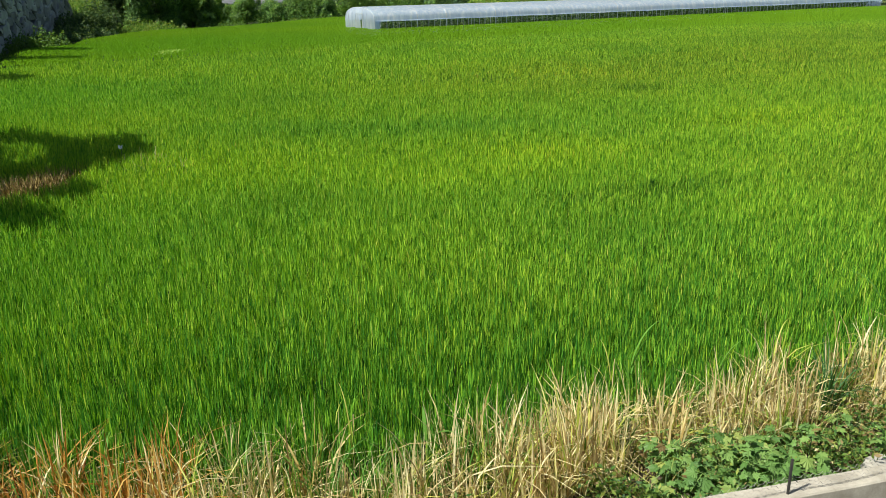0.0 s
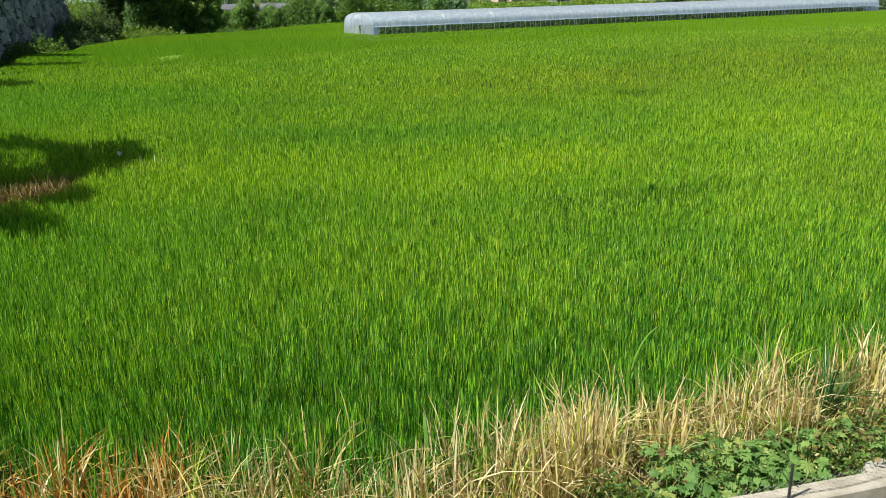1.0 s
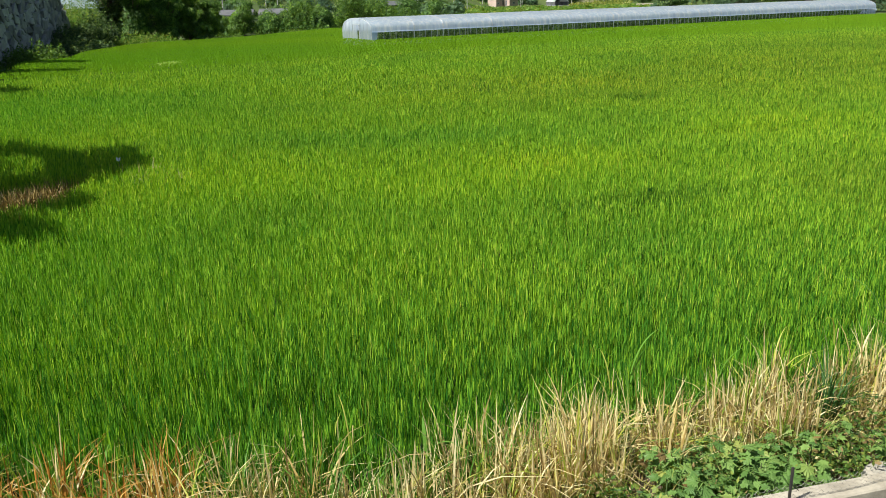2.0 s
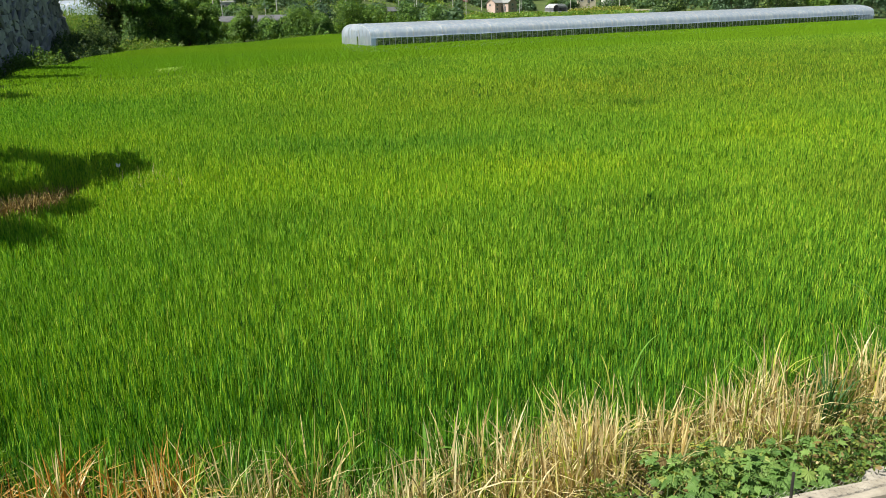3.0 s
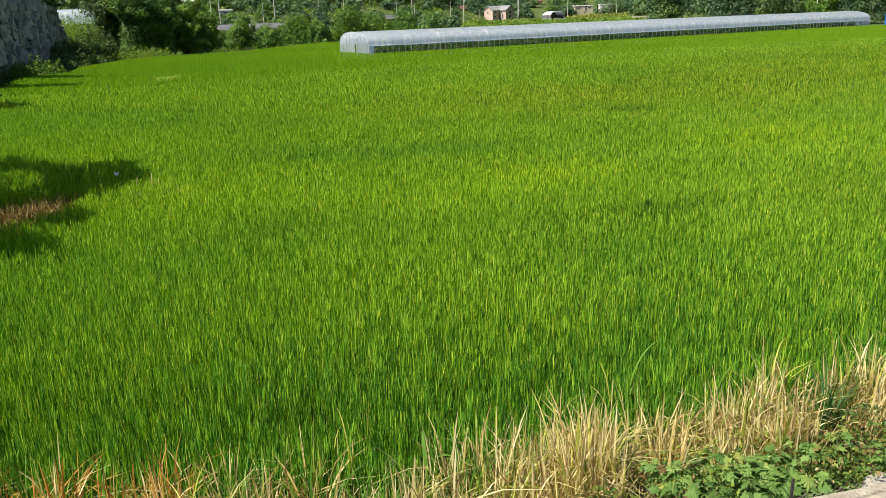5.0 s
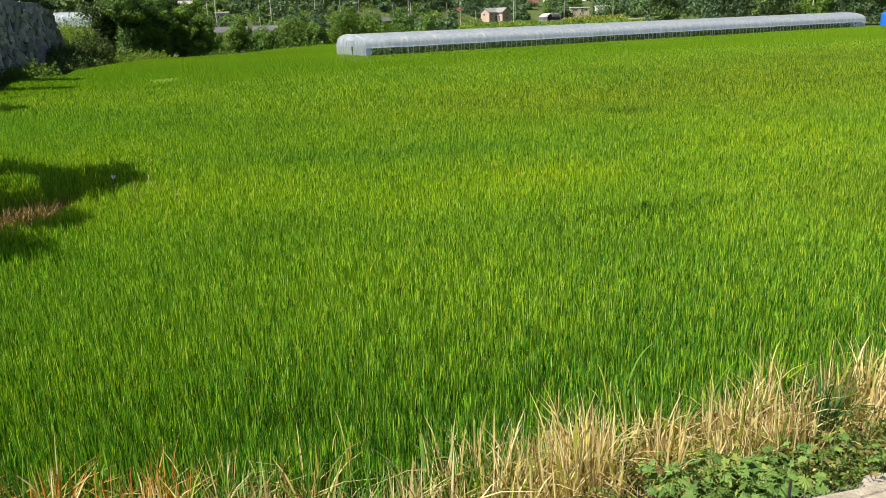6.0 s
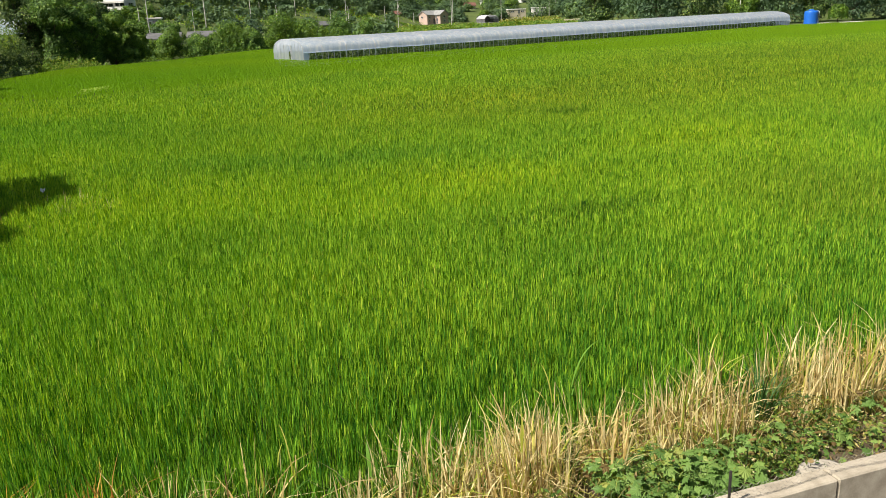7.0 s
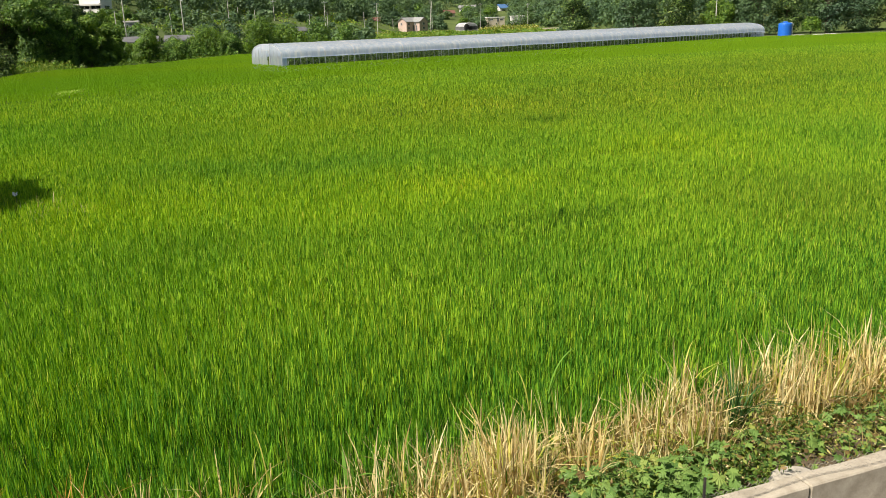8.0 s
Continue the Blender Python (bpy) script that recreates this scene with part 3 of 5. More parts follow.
def build_kerb():
    """A low concrete kerb wall in cast lengths with open joints."""
    m = Matrix.Translation((3.44, 5.365, 0)) @ Matrix.Rotation(math.atan2(KDIR.y, KDIR.x), 4, "Z")
    kerb = thing("kerb", m, "low pale concrete kerb wall with open joints", "kerb", kind="structure")
    for i in range(-10, 9):
        bm = bmesh.new()
        box(bm, (1.985, 0.19, 0.85), (i * 2.0 + 1.0, 0, 0.175), 0.012)
        bmesh.ops.subdivide_edges(bm, edges=[e for e in bm.edges if e.calc_length() > 1.5], cuts=12, use_grid_fill=True)
        for v in bm.verts:
            v.co += noise.noise_vector(v.co * 2.3 + Vector((i * 5, 0, 0))) * 0.006
        part("concrete_block", bm, M_KERB, kerb)
    lump = bmesh.new()
    bmesh.ops.create_icosphere(lump, subdivisions=3, radius=1.0)
    for v in lump.verts:
        q = 1 + 0.18 * noise.noise(v.co * 1.7)
        v.co = Vector((v.co.x * 0.22 * q, v.co.y * 0.10 * q, max(-0.08, min(0.02 - 0.02 * v.co.x, v.co.z * 0.08 * q))))
    ob = new("cement_lump", mesh_of("cement_lump", lump, M_SLAB, True))
    ob.matrix_world = Matrix.Translation((3.44, 5.52, 0.555)) @ Matrix.Rotation(0.25, 4, "Z")
    tagged(ob, "flat lump of spilt pale cement behind the kerb", "cement lump")
    road = bmesh.new()
    a = [Vector((3.44, 5.22, 0)) + KDIR * s + KNRM * q for s, q in ((-42, 0), (40, 0), (40, -3.2), (-42, -3.2))]
    low = [road.verts.new((p.x, p.y, -0.005)) for p in a]
    top = [road.verts.new((p.x, p.y, 0.06)) for p in a]
    road.faces.new(top)
    for i in range(4):
        road.faces.new((low[i], low[(i + 1) % 4], top[(i + 1) % 4], top[i]))
    tagged(new("road", mesh_of("road", road, M_ROAD)), "worn grey concrete lane beside the kerb", "road", kind="structure")


build_kerb()


def build_fence():
    """Hexagonal wire netting on thin dark posts, just in front of the kerb."""
    m = Matrix.Translation((2.46, 5.07, 0.06)) @ Matrix.Rotation(math.atan2(KDIR.y, KDIR.x), 4, "Z")
    fence = thing("wire_fence", m, "sagging grey hexagonal wire netting on thin dark posts", "fence")
    for s in (0.0, 2.3, -2.4):
        bm = bmesh.new()
        tube(bm, (s, 0, -0.06), (s, 0, 0.84), 0.011, 0.011, 8)
        tube(bm, (s, -0.004, 0.70), (s + 0.06, -0.02, 0.64), 0.004, 0.003, 5)
        part("post", bm, M_POST, fence)
    cw, ch, th = 0.080, 0.046, 0.0013
    vs, fs = [], []

    def wire(a, b):
        (ax, az), (bx, bz) = a, b
        dx, dz = bx - ax, bz - az
        ln = math.hypot(dx, dz)
        px, pz = -dz / ln * th, dx / ln * th
        sag = lambda q, z: 0.02 * math.sin(q * 1.9) + 0.015 * math.sin(q * 5.1 + z * 4)
        o = len(vs)
        ya, yb = sag(ax, az), sag(bx, bz)
        vs.extend([(ax + px, ya, az + pz), (ax - px, ya, az - pz), (bx - px, yb, bz - pz), (bx + px, yb, bz + pz), (ax, ya - th * 1.6, az), (bx, yb - th * 1.6, bz)])
        fs.extend([(o, o + 1, o + 2), (o, o + 2, o + 3), (o, o + 4, o + 5), (o, o + 5, o + 3), (o + 1, o + 4, o + 5), (o + 1, o + 5, o + 2)])

    for j in range(15):
        for i in range(-30, 60):
            x = i * cw + (cw / 2 if j % 2 else 0)
            z = 0.02 + j * ch
            wire((x - cw * 0.22, z), (x + cw * 0.22, z))
            wire((x + cw * 0.22, z), (x + cw * 0.5, z + ch * 0.5 * 2 * 0.5))
            wire((x - cw * 0.22, z), (x - cw * 0.5, z + ch * 0.5))
            wire((x + cw * 0.22, z), (x + cw * 0.5, z - ch * 0.5))
            wire((x - cw * 0.22, z), (x - cw * 0.5, z - ch * 0.5))
    net = part("wire_netting", arrays("wire_netting", vs, fs, M_WIRE), None, fence)
    net["kind"] = "stuff"


build_fence()


def long_blades(rng, x, y, z, h, w, lean, droop, seg=5):
    """Long bent blades: rise, then hang over by droop."""
    n = len(x)
    a = rng.uniform(0, 2 * math.pi, n)
    turn = a + math.pi / 2 + rng.normal(0, 0.6, n)
    V = np.zeros((n, seg * 2 + 1, 3))
    for i in range(seg + 1):
        q = i / seg
        r = lean * q + droop * q ** 3
        px, py = x + np.cos(a) * r, y + np.sin(a) * r
        pz = z + h * (q - 0.55 * np.clip(droop / h, 0, 1.1) * q ** 3)
        wid = w * (0.75 + 0.5 * q - 1.1 * q ** 3) * 0.5
        if i < seg:
            for k, sg in ((0, -1), (1, 1)):
                V[:, i * 2 + k] = np.stack([px + np.cos(turn) * wid * sg, py + np.sin(turn) * wid * sg, pz], 1)
        else:
            V[:, seg * 2] = np.stack([px, py, pz], 1)
    f = []
    for i in range(seg - 1):
        f += [(2 * i, 2 * i + 1, 2 * i + 3), (2 * i, 2 * i + 3, 2 * i + 2)]
    f.append((2 * seg - 2, 2 * seg - 1, 2 * seg))
    F = (np.arange(n)[:, None, None] * (2 * seg + 1) + np.array(f)[None]).reshape(-1, 3)
    return V.reshape(-1, 3), F


def build_dry_grass():
    rng = np.random.default_rng(11)
    got, rust = [], []
    # clumps along the edge: sparse at one end, thick and tall at the other
    cx = np.concatenate([rng.uniform(-6, -0.5, 170), rng.uniform(-0.5, 0.6, 46), rng.uniform(0.6, 8.5, 300), rng.uniform(0.6, 4.6, 140), rng.uniform(0.25, 1.5, 60)])
    for c in cx:
        if 3.2 < c < 3.7 and rng.uniform(0, 1) < 0.85:
            continue
        if c > 0.6 and math.sin(c * 2.9) + math.sin(c * 7.1 + 1) < -0.8 and rng.uniform(0, 1) < 0.7:
            continue
        thick = 0.75 if c < -0.5 else (0.7 if c < 0.6 else 1.0)
        y0 = edge_y(c) + (rng.uniform(-0.3, 0.6) if c < 0.6 else rng.uniform(-0.30, 0.50))
        n = int(rng.integers(15, 32) * thick)
        x = c + rng.normal(0, 0.055, n)
        y = y0 + rng.normal(0, 0.05, n)
        top = rng.uniform(0.7, 1.12) if c < 0.6 else (float(np.interp(c, [0.6, 1.0, 1.5, 1.85, 2.4, 2.7, 3.2, 3.5, 3.9, 8.5], [0.68, 0.86, 0.86, 0.66, 0.66, 0.84, 0.88, 0.72, 0.86, 0.82])) + 0.06 * math.sin(c * 8.1)) * rng.choice([0.7, 0.95, 1.1, 1.25])
        h = top * rng.uniform(0.25, 1.08, n)
        lean = np.abs(rng.normal(0.03, 0.09, n))
        droop = np.where(rng.uniform(0, 1, n) < 0.58, rng.uniform(0.2, 0.8, n), rng.uniform(0, 0.12, n)) * h
        if y0 < edge_y(c) - 0.1:
            droop = droop * 0.45
        made = long_blades(rng, x, y, 0.08 + 0 * x, h, rng.uniform(0.009, 0.022, n) * 1.08, lean, droop, 5)
        (rust if -5.0 < c < -2.3 and rng.uniform(0, 1) < 0.6 else got).append(made)
    # fallen litter at the foot
    n = 2200
    x = rng.uniform(-6, 8.5, n)
    y = edge_y(x) + rng.uniform(-0.45, 0.5, n)
    got.append(long_blades(rng, x, y, 0.16 + rng.uniform(0, 0.15, n), rng.uniform(0.05, 0.22, n), rng.uniform(0.005, 0.011, n), rng.uniform(0.1, 0.4, n), rng.uniform(0.0, 0.2, n)))
    v, f = gather(rust)
    tagged(new("rusty_grass", arrays("rusty_grass", v, f, M_RUST)), "withered rust-orange grass clumps at the paddy edge", "dry grass", kind="stuff")
    # dead patches inside the crop
    for px, py, sx, sy, k, top in ((-6.95, 17.7, 0.42, 0.28, 110, 0.88),):
        h = top * rng.uniform(0.6, 1.1, k)
        got.append(long_blades(rng, px + rng.normal(0, sx, k), py + rng.normal(0, sy, k), np.full(k, 0.02), h, rng.uniform(0.012, 0.025, k), np.abs(rng.normal(0.05, 0.1, k)), rng.uniform(0, 0.5, k) * h))
    v, f = gather(got)
    tagged(new("dry_grass", arrays("dry_grass", v, f, M_STRAW)), "withered straw-coloured grass along the paddy edge", "dry grass", kind="stuff")
    got = []
    for c in np.concatenate([rng.uniform(-6, 0.6, 90), rng.uniform(0.6, 8.5, 70)]):
        n = int(rng.integers(4, 12))
        y0 = edge_y(c) + rng.uniform(0.0, 0.5)
        h = rng.uniform(0.5, 0.95, n)
        got.append(long_blades(rng, c + rng.normal(0, 0.05, n), y0 + rng.normal(0, 0.05, n), np.full(n, 0.08), h, rng.uniform(0.010, 0.020, n), np.abs(rng.normal(0.08, 0.08, n)), rng.uniform(0, 0.45, n) * h))
    v, f = gather(got)
    tagged(new("green_reeds", arrays("green_reeds", v, f, M_REED)), "green reed leaves among the withered grass", "reeds", kind="stuff")


build_dry_grass()


def build_lodged_rice():
    """A few square metres of rice that has fallen over and shows its pale leaf backs."""
    rng = np.random.default_rng(14)
    n = 300
    x, y = -18.45 + rng.normal(0, 0.36, n), 51.8 + rng.normal(0, 0.8, n)
    v, f = long_blades(rng, x, y, np.full(n, 0.66), rng.uniform(0.16, 0.30, n), rng.uniform(0.03, 0.05, n), rng.uniform(0.1, 0.3, n), rng.uniform(0.1, 0.3, n), 4)
    tagged(new("lodged_rice", arrays("lodged_rice", v, f, M_LODGED)), "pale patch of fallen rice in the paddy", "rice", kind="stuff")


build_lodged_rice()


def build_scrap():
    """A crumpled scrap of white film caught on a thin stake among the rice."""
    ob = thing("plastic_scrap", pose(-7.9, 18.15, 0.012), "white plastic scrap caught on a thin stake in the rice", "plastic scrap")
    bm = bmesh.new()
    tube(bm, (0, 0, 0), (0.01, 0, 0.88), 0.007, 0.005, 6)
    part("stake", bm, M_BARK, ob)
    bm = bmesh.new()
    bmesh.ops.create_grid(bm, x_segments=8, y_segments=8, size=0.5)
    for v in bm.verts:
        p = v.co.copy()
        v.co = Vector((p.x * 0.10, p.y * 0.03, 0.86 + p.y * 0.07 + 0.06 * abs(p.x))) + noise.noise_vector(p * 5) * 0.022
    bmesh.ops.solidify(bm, geom=bm.faces[:], thickness=0.003)
    part("film", bm, M_STRAP, ob, "crumpled white film", True)


build_scrap()


def build_dead_patch():
    rng = np.random.default_rng(12)
    n = 1900
    u, q = rng.normal(0, 0.62, n), rng.normal(0, 0.42, n)
    x, y = -9.1 + u * 0.35 - q * 0.95, 16.3 + u * 0.95 - q * 0.3
    h = 0.75 * rng.uniform(0.35, 1.05, n)
    v, f = long_blades(rng, x, y, np.full(n, 0.02), h, rng.uniform(0.012, 0.022, n), np.abs(rng.normal(0.06, 0.1, n)), rng.uniform(0, 0.5, n) * h)
    tagged(new("dead_stalks", arrays("dead_stalks", v, f, M_DEAD)), "patch of dead reddish-brown stalks in the rice", "dead stalks", kind="stuff")


build_dead_patch()


def reed(x, y, tall, leaves, material, label, seed):
    """One tall stalk with strap leaves that bend over."""
    rng = np.random.default_rng(seed)
    ob = thing("reed", pose(x, y, 0.1, 0, 0, 0), label, "reed", "tall reeds at the paddy edge")
    bm = bmesh.new()
    tube(bm, (0, 0, 0), (0.03, 0.01, tall * 0.8), 0.007, 0.004, 6)
    part("stalk", bm, material, ob)
    for k in range(leaves):
        a = rng.uniform(0, 6.3)
        length, bend, w = tall * rng.uniform(0.35, 0.6), rng.uniform(0.1, 0.9), rng.uniform(0.012, 0.02) * (1.0 if material is M_REED else 0.4)
        base = tall * (0.4 + 0.4 * k / leaves)
        bm = bmesh.new()
        rows = []
        for i in range(8):
            q = i / 7
            r, z = length * 0.5 * q * (0.4 + bend * q), base + length * (q - 0.6 * bend * q ** 2.5)
            hw = w * (0.6 + 1.2 * q - 1.75 * q * q) + 0.0005
            cx, cy = math.cos(a) * r, math.sin(a) * r
            rows.append([bm.verts.new((cx - math.sin(a) * hw * sg, cy + math.cos(a) * hw * sg, z)) for sg in (-1, 1)])
        for p, q in zip(rows, rows[1:]):
            bm.faces.new((p[0], p[1], q[1], q[0]))
        part("leaf", bm, material, ob)


for i, (x, y, tall, n, green) in enumerate(((1.62, 6.72, 1.08, 4, True), (0.93, 6.62, 1.0, 1, False), (1.42, 6.66, 1.05, 2, False), (-0.93, 5.75, 1.02, 2, False), (2.45, 6.75, 0.95, 3, True), (4.35, 7.45, 1.35, 3, True),
                                          (3.75, 7.2, 1.2, 3, False), (-2.95, 5.55, 1.0, 3, True), (-0.3, 5.7, 0.9, 3, True), (3.05, 6.95, 1.1, 2, False))):
    reed(x, y, tall, n, M_REED if green else M_STRAW, "tall green reed with bent strap leaves" if green else "single tall withered reed stalk", 200 + i)


def sedge(x, y, z, tall, leaves, seed):
    """A tuft of dark strap leaves that arch over from one root."""
    rng = np.random.default_rng(seed)
    ob = thing("sedge_tuft", pose(x, y, z), "dark green sedge tuft with arching leaves among dry grass", "sedge", "sedge tufts on the bank")
    for k in range(leaves):
        a, length, over = 2.4 * k + rng.uniform(-0.4, 0.4), tall * rng.uniform(0.7, 1.15), rng.uniform(0.25, 0.8)
        bm = bmesh.new()
        rows = []
        for i in range(9):
            q = i / 8
            r, h = length * (0.10 * q + 0.55 * over * q ** 2.2), length * (q - 0.62 * over * q ** 3)
            hw = 0.010 * (0.7 + 0.9 * q - 1.55 * q * q) + 0.0006
            c = Vector((math.cos(a) * r, math.sin(a) * r, h))
            side = Vector((-math.sin(a), math.cos(a), 0)) * hw
            rows.append([bm.verts.new(c - side), bm.verts.new(c + Vector((0, 0, -0.004))), bm.verts.new(c + side)])
        for p, q in zip(rows, rows[1:]):
            bm.faces.new((p[0], p[1], q[1], q[0]))
            bm.faces.new((p[1], p[2], q[2], q[1]))
        part("leaf", bm, M_SEDGE, ob, smooth=True)


for i, (x, y, z, tall, n) in enumerate(((3.45, 6.62, 0.14, 1.0, 26), (3.62, 6.75, 0.14, 0.85, 18), (4.55, 7.1, 0.12, 0.7, 12), (1.2, 5.95, 0.15, 0.55, 9))):
    sedge(x, y, z, tall, n, 400 + i)


def palmate_leaf(material):
    """A lobed hand-shaped leaf, folded along its veins, on a short stalk end."""
    bm = bmesh.new()
    c = bm.verts.new((0, 0, 0))
    tips = [(-150, 0.42), (-98, 0.72), (-50, 0.92), (0, 1.08), (50, 0.92), (98, 0.72), (150, 0.42)]
    ring = []
    for i, (a, r) in enumerate(tips):
        if i:
            m = (a + tips[i - 1][0]) / 2
            ring.append((m, 0.60 * (r + tips[i - 1][1]) / 2 + 0.06, -0.02))
        for da, k in ((-11, 0.68), (0, 1.0), (11, 0.68)):
            ring.append((a + da, r * k, 0.07 if da == 0 else 0.03))
    vs = [bm.verts.new((math.sin(radians(a)) * r * 0.6, math.cos(radians(a)) * r * 0.6, z - 0.22 * r * r)) for a, r, z in ring]
    for p, q in zip(vs, vs[1:]):
        bm.faces.new((c, q, p))
    stalk = [bm.verts.new(p) for p in ((-0.02, -0.02, -0.01), (0.02, -0.02, -0.01), (0.02, -1.0, -0.75), (-0.02, -1.0, -0.75))]
    bm.faces.new(stalk)
    bm.faces.new((c, stalk[0], stalk[1]))
    return mesh_of("leaf", bm, material)


LEAF_MESH = palmate_leaf(M_BROADLEAF)
DRY_LEAF_MESH = palmate_leaf(M_DRYLEAF)


def build_broadleaf_plants():
    rng = np.random.default_rng(5)
    spots = [(1.62, 5.38), (1.95, 5.52), (2.25, 5.42), (2.62, 5.62), (2.9, 5.72), (2.75, 5.95), (2.3, 5.8), (1.75, 5.75), (3.15, 5.95), (1.35, 5.45), (3.85, 6.1), (4.3, 6.2), (4.8, 6.35), (5.4, 6.55),
             (2.05, 5.95), (3.4, 6.3), (-0.55, 5.15), (-0.1, 5.2), (1.05, 5.3), (0.35, 5.2), (4.6, 6.65), (5.1, 6.8), (2.45, 6.05), (1.6, 6.0), (1.2, 5.7), (3.0, 6.25), (4.05, 6.5), (1.45, 5.15), (5.9, 6.75), (6.4, 6.9), (1.85, 5.25), (2.1, 5.65), (2.5, 5.45), (2.65, 5.8), (3.05, 5.6), (3.6, 5.95), (4.1, 6.0), (4.5, 6.1), (5.0, 6.25), (5.6, 6.4), (3.3, 6.1), (2.0, 6.1)]
    for _ in range(34):
        x = rng.uniform(1.65, 2.9)
        spots.append((x, kerb_y(x) + 0.1 + (edge_y(x) - 0.35 - kerb_y(x)) * rng.uniform(0, 1)))
    for i, (x, y) in enumerate(spots):
        if x < 1.6 or y > edge_y(x) - 0.08:
            continue
        tall = rng.uniform(0.16, 0.34) * (1.25 if i in (3, 4, 5) else 1.0)
        plant = thing("broadleaf_weed", pose(x, y, 0.28, 0, 0, 0), "low green weed with lobed hand-shaped leaves on the bank", "weed", "broadleaf weeds on the bank")
        bm = bmesh.new()
        tube(bm, (0, 0, -0.08), (0.01, 0, tall), 0.008, 0.005, 6)
        n = int(rng.integers(10, 17))
        seats = []
        for k in range(n):
            a = 2.4 * k + rng.uniform(-0.4, 0.4)
            hh = tall * (0.25 + 0.85 * k / n)
            r = rng.uniform(0.06, 0.21) * (1.2 - 0.55 * k / n)
            end = (math.cos(a) * r, math.sin(a) * r, hh + rng.uniform(0.0, 0.06))
            seats.append((end, a))
        part("stem", bm, M_STEM, plant)
        for end, a in seats:
            ob = new("leaf", DRY_LEAF_MESH if rng.uniform(0, 1) < (0.3 if x > 3.0 else 0.04) else LEAF_MESH)
            ob.parent = plant
            s = rng.uniform(0.09, 0.19) * (0.6 if ob.data is DRY_LEAF_MESH else 1.0)
            ob.matrix_local = Matrix.Translation(end) @ Euler((radians(rng.uniform(-42, 14)), radians(rng.uniform(-28, 28)), a - math.pi / 2 + rng.uniform(-0.5, 0.5))).to_matrix().to_4x4() @ Matrix.Scale(s, 4)


build_broadleaf_plants()


def build_hop_weeds():
    """Low sprawling weeds with smaller lobed leaves between the broadleaf plants."""
    rng = np.random.default_rng(6)
    for i in range(64):
        x = rng.uniform(1.7, 7.2)
        y = kerb_y(x) + 0.08 + (edge_y(x) - 0.2 - kerb_y(x)) * rng.uniform(0, 1)
        plant = thing("sprawling_weed", pose(x, y, 0.30, 0, 0, rng.uniform(0, 360)), "sprawling weed with small lobed yellow-green leaves", "weed", "sprawling weeds on the bank")
        bm = bmesh.new()
        reach, high = rng.uniform(0.15, 0.32), rng.uniform(0.06, 0.26)
        tube(bm, (0, 0, -0.08), (0, 0, high * 0.4), 0.006, 0.005, 5)
        tube(bm, (0, 0, high * 0.4), (reach * 0.7, 0, high), 0.005, 0.003, 5)
        part("stem", bm, M_STEM, plant)
        for k in range(int(rng.integers(9, 15))):
            ob = new("leaf", DRY_LEAF_MESH if rng.uniform(0, 1) < (0.3 if x > 3.0 else 0.05) else LEAF_MESH)
            ob.parent = plant
            q = rng.uniform(-0.5, 1)
            at = (reach * q, rng.normal(0, 0.08), high * (0.35 + 0.65 * abs(q)) + rng.uniform(-0.03, 0.05))
            ob.matrix_local = Matrix.Translation(at) @ Euler((radians(rng.uniform(-50, 20)), radians(rng.uniform(-35, 35)), rng.uniform(0, 6.3))).to_matrix().to_4x4() @ Matrix.Scale(rng.uniform(0.045, 0.10), 4)


build_hop_weeds()


def build_creepers():
    rng = np.random.default_rng(21)
    n = 46000
    x = rng.uniform(-4, 9, n)
    lo = np.where(x > 0.2, kerb_y(x), 4.7)
    y = lo + (edge_y(x) - 0.02 - lo) * rng.uniform(0, 1, n)
    tuft = np.sin(x * 4.7 + np.sin(y * 5) * 2) * np.sin(y * 6.1 + x)
    keep = (tuft + rng.normal(0, 0.35, n) > -0.05) & ((x > 1.75) | ((x > 0.6) & (y < edge_y(x) - 0.15)) | (rng.uniform(0, 1, n) < 0.12)) & (y < edge_y(x) - 0.12 - 0.2 * rng.uniform(0, 1, n))
    x, y = x[keep], y[keep]
    z = 0.32 + 0.24 * rng.uniform(0, 1, len(x)) ** 1.3 * np.clip(0.9 + tuft[keep] + 0.5 * np.sin(x * 5.3 + y * 3), 0.1, 2.2)
    p = np.stack([x, y, z], 1)
    d = rng.normal(size=p.shape) * 1.1 + np.array([0, 0, 0.7])
    tagged(new("creeping_weeds", arrays("creeping_weeds", *leaf_quads(p, d, 0.024, rng, 2.2), M_CREEPER)), "creeping yellow-green weeds covering the earth bank", "weeds", kind="stuff")


build_creepers()


def build_litter():
    rng = np.random.default_rng(23)
    n = 9000
    x = rng.uniform(-6, 9, n)
    y = kerb_y(x) + (edge_y(x) + 0.4 - kerb_y(x)) * rng.uniform(0, 1, n) ** 0.7
    p = np.stack([x, y, 0.33 + rng.uniform(0, 0.10, n) * (y < edge_y(x))], 1)
    p[:, 2] -= 0.22 * np.clip((y - edge_y(x) + 0.35) / 0.6, 0, 1)
    tagged(new("straw_litter", arrays("straw_litter", *leaf_quads(p, rng.normal(size=p.shape) * 0.6 + np.array([0, 0, 1]), 0.018, rng, 5.0), M_STRAW)), "dry straw-coloured litter on the earth bank", "litter", kind="stuff")


build_litter()


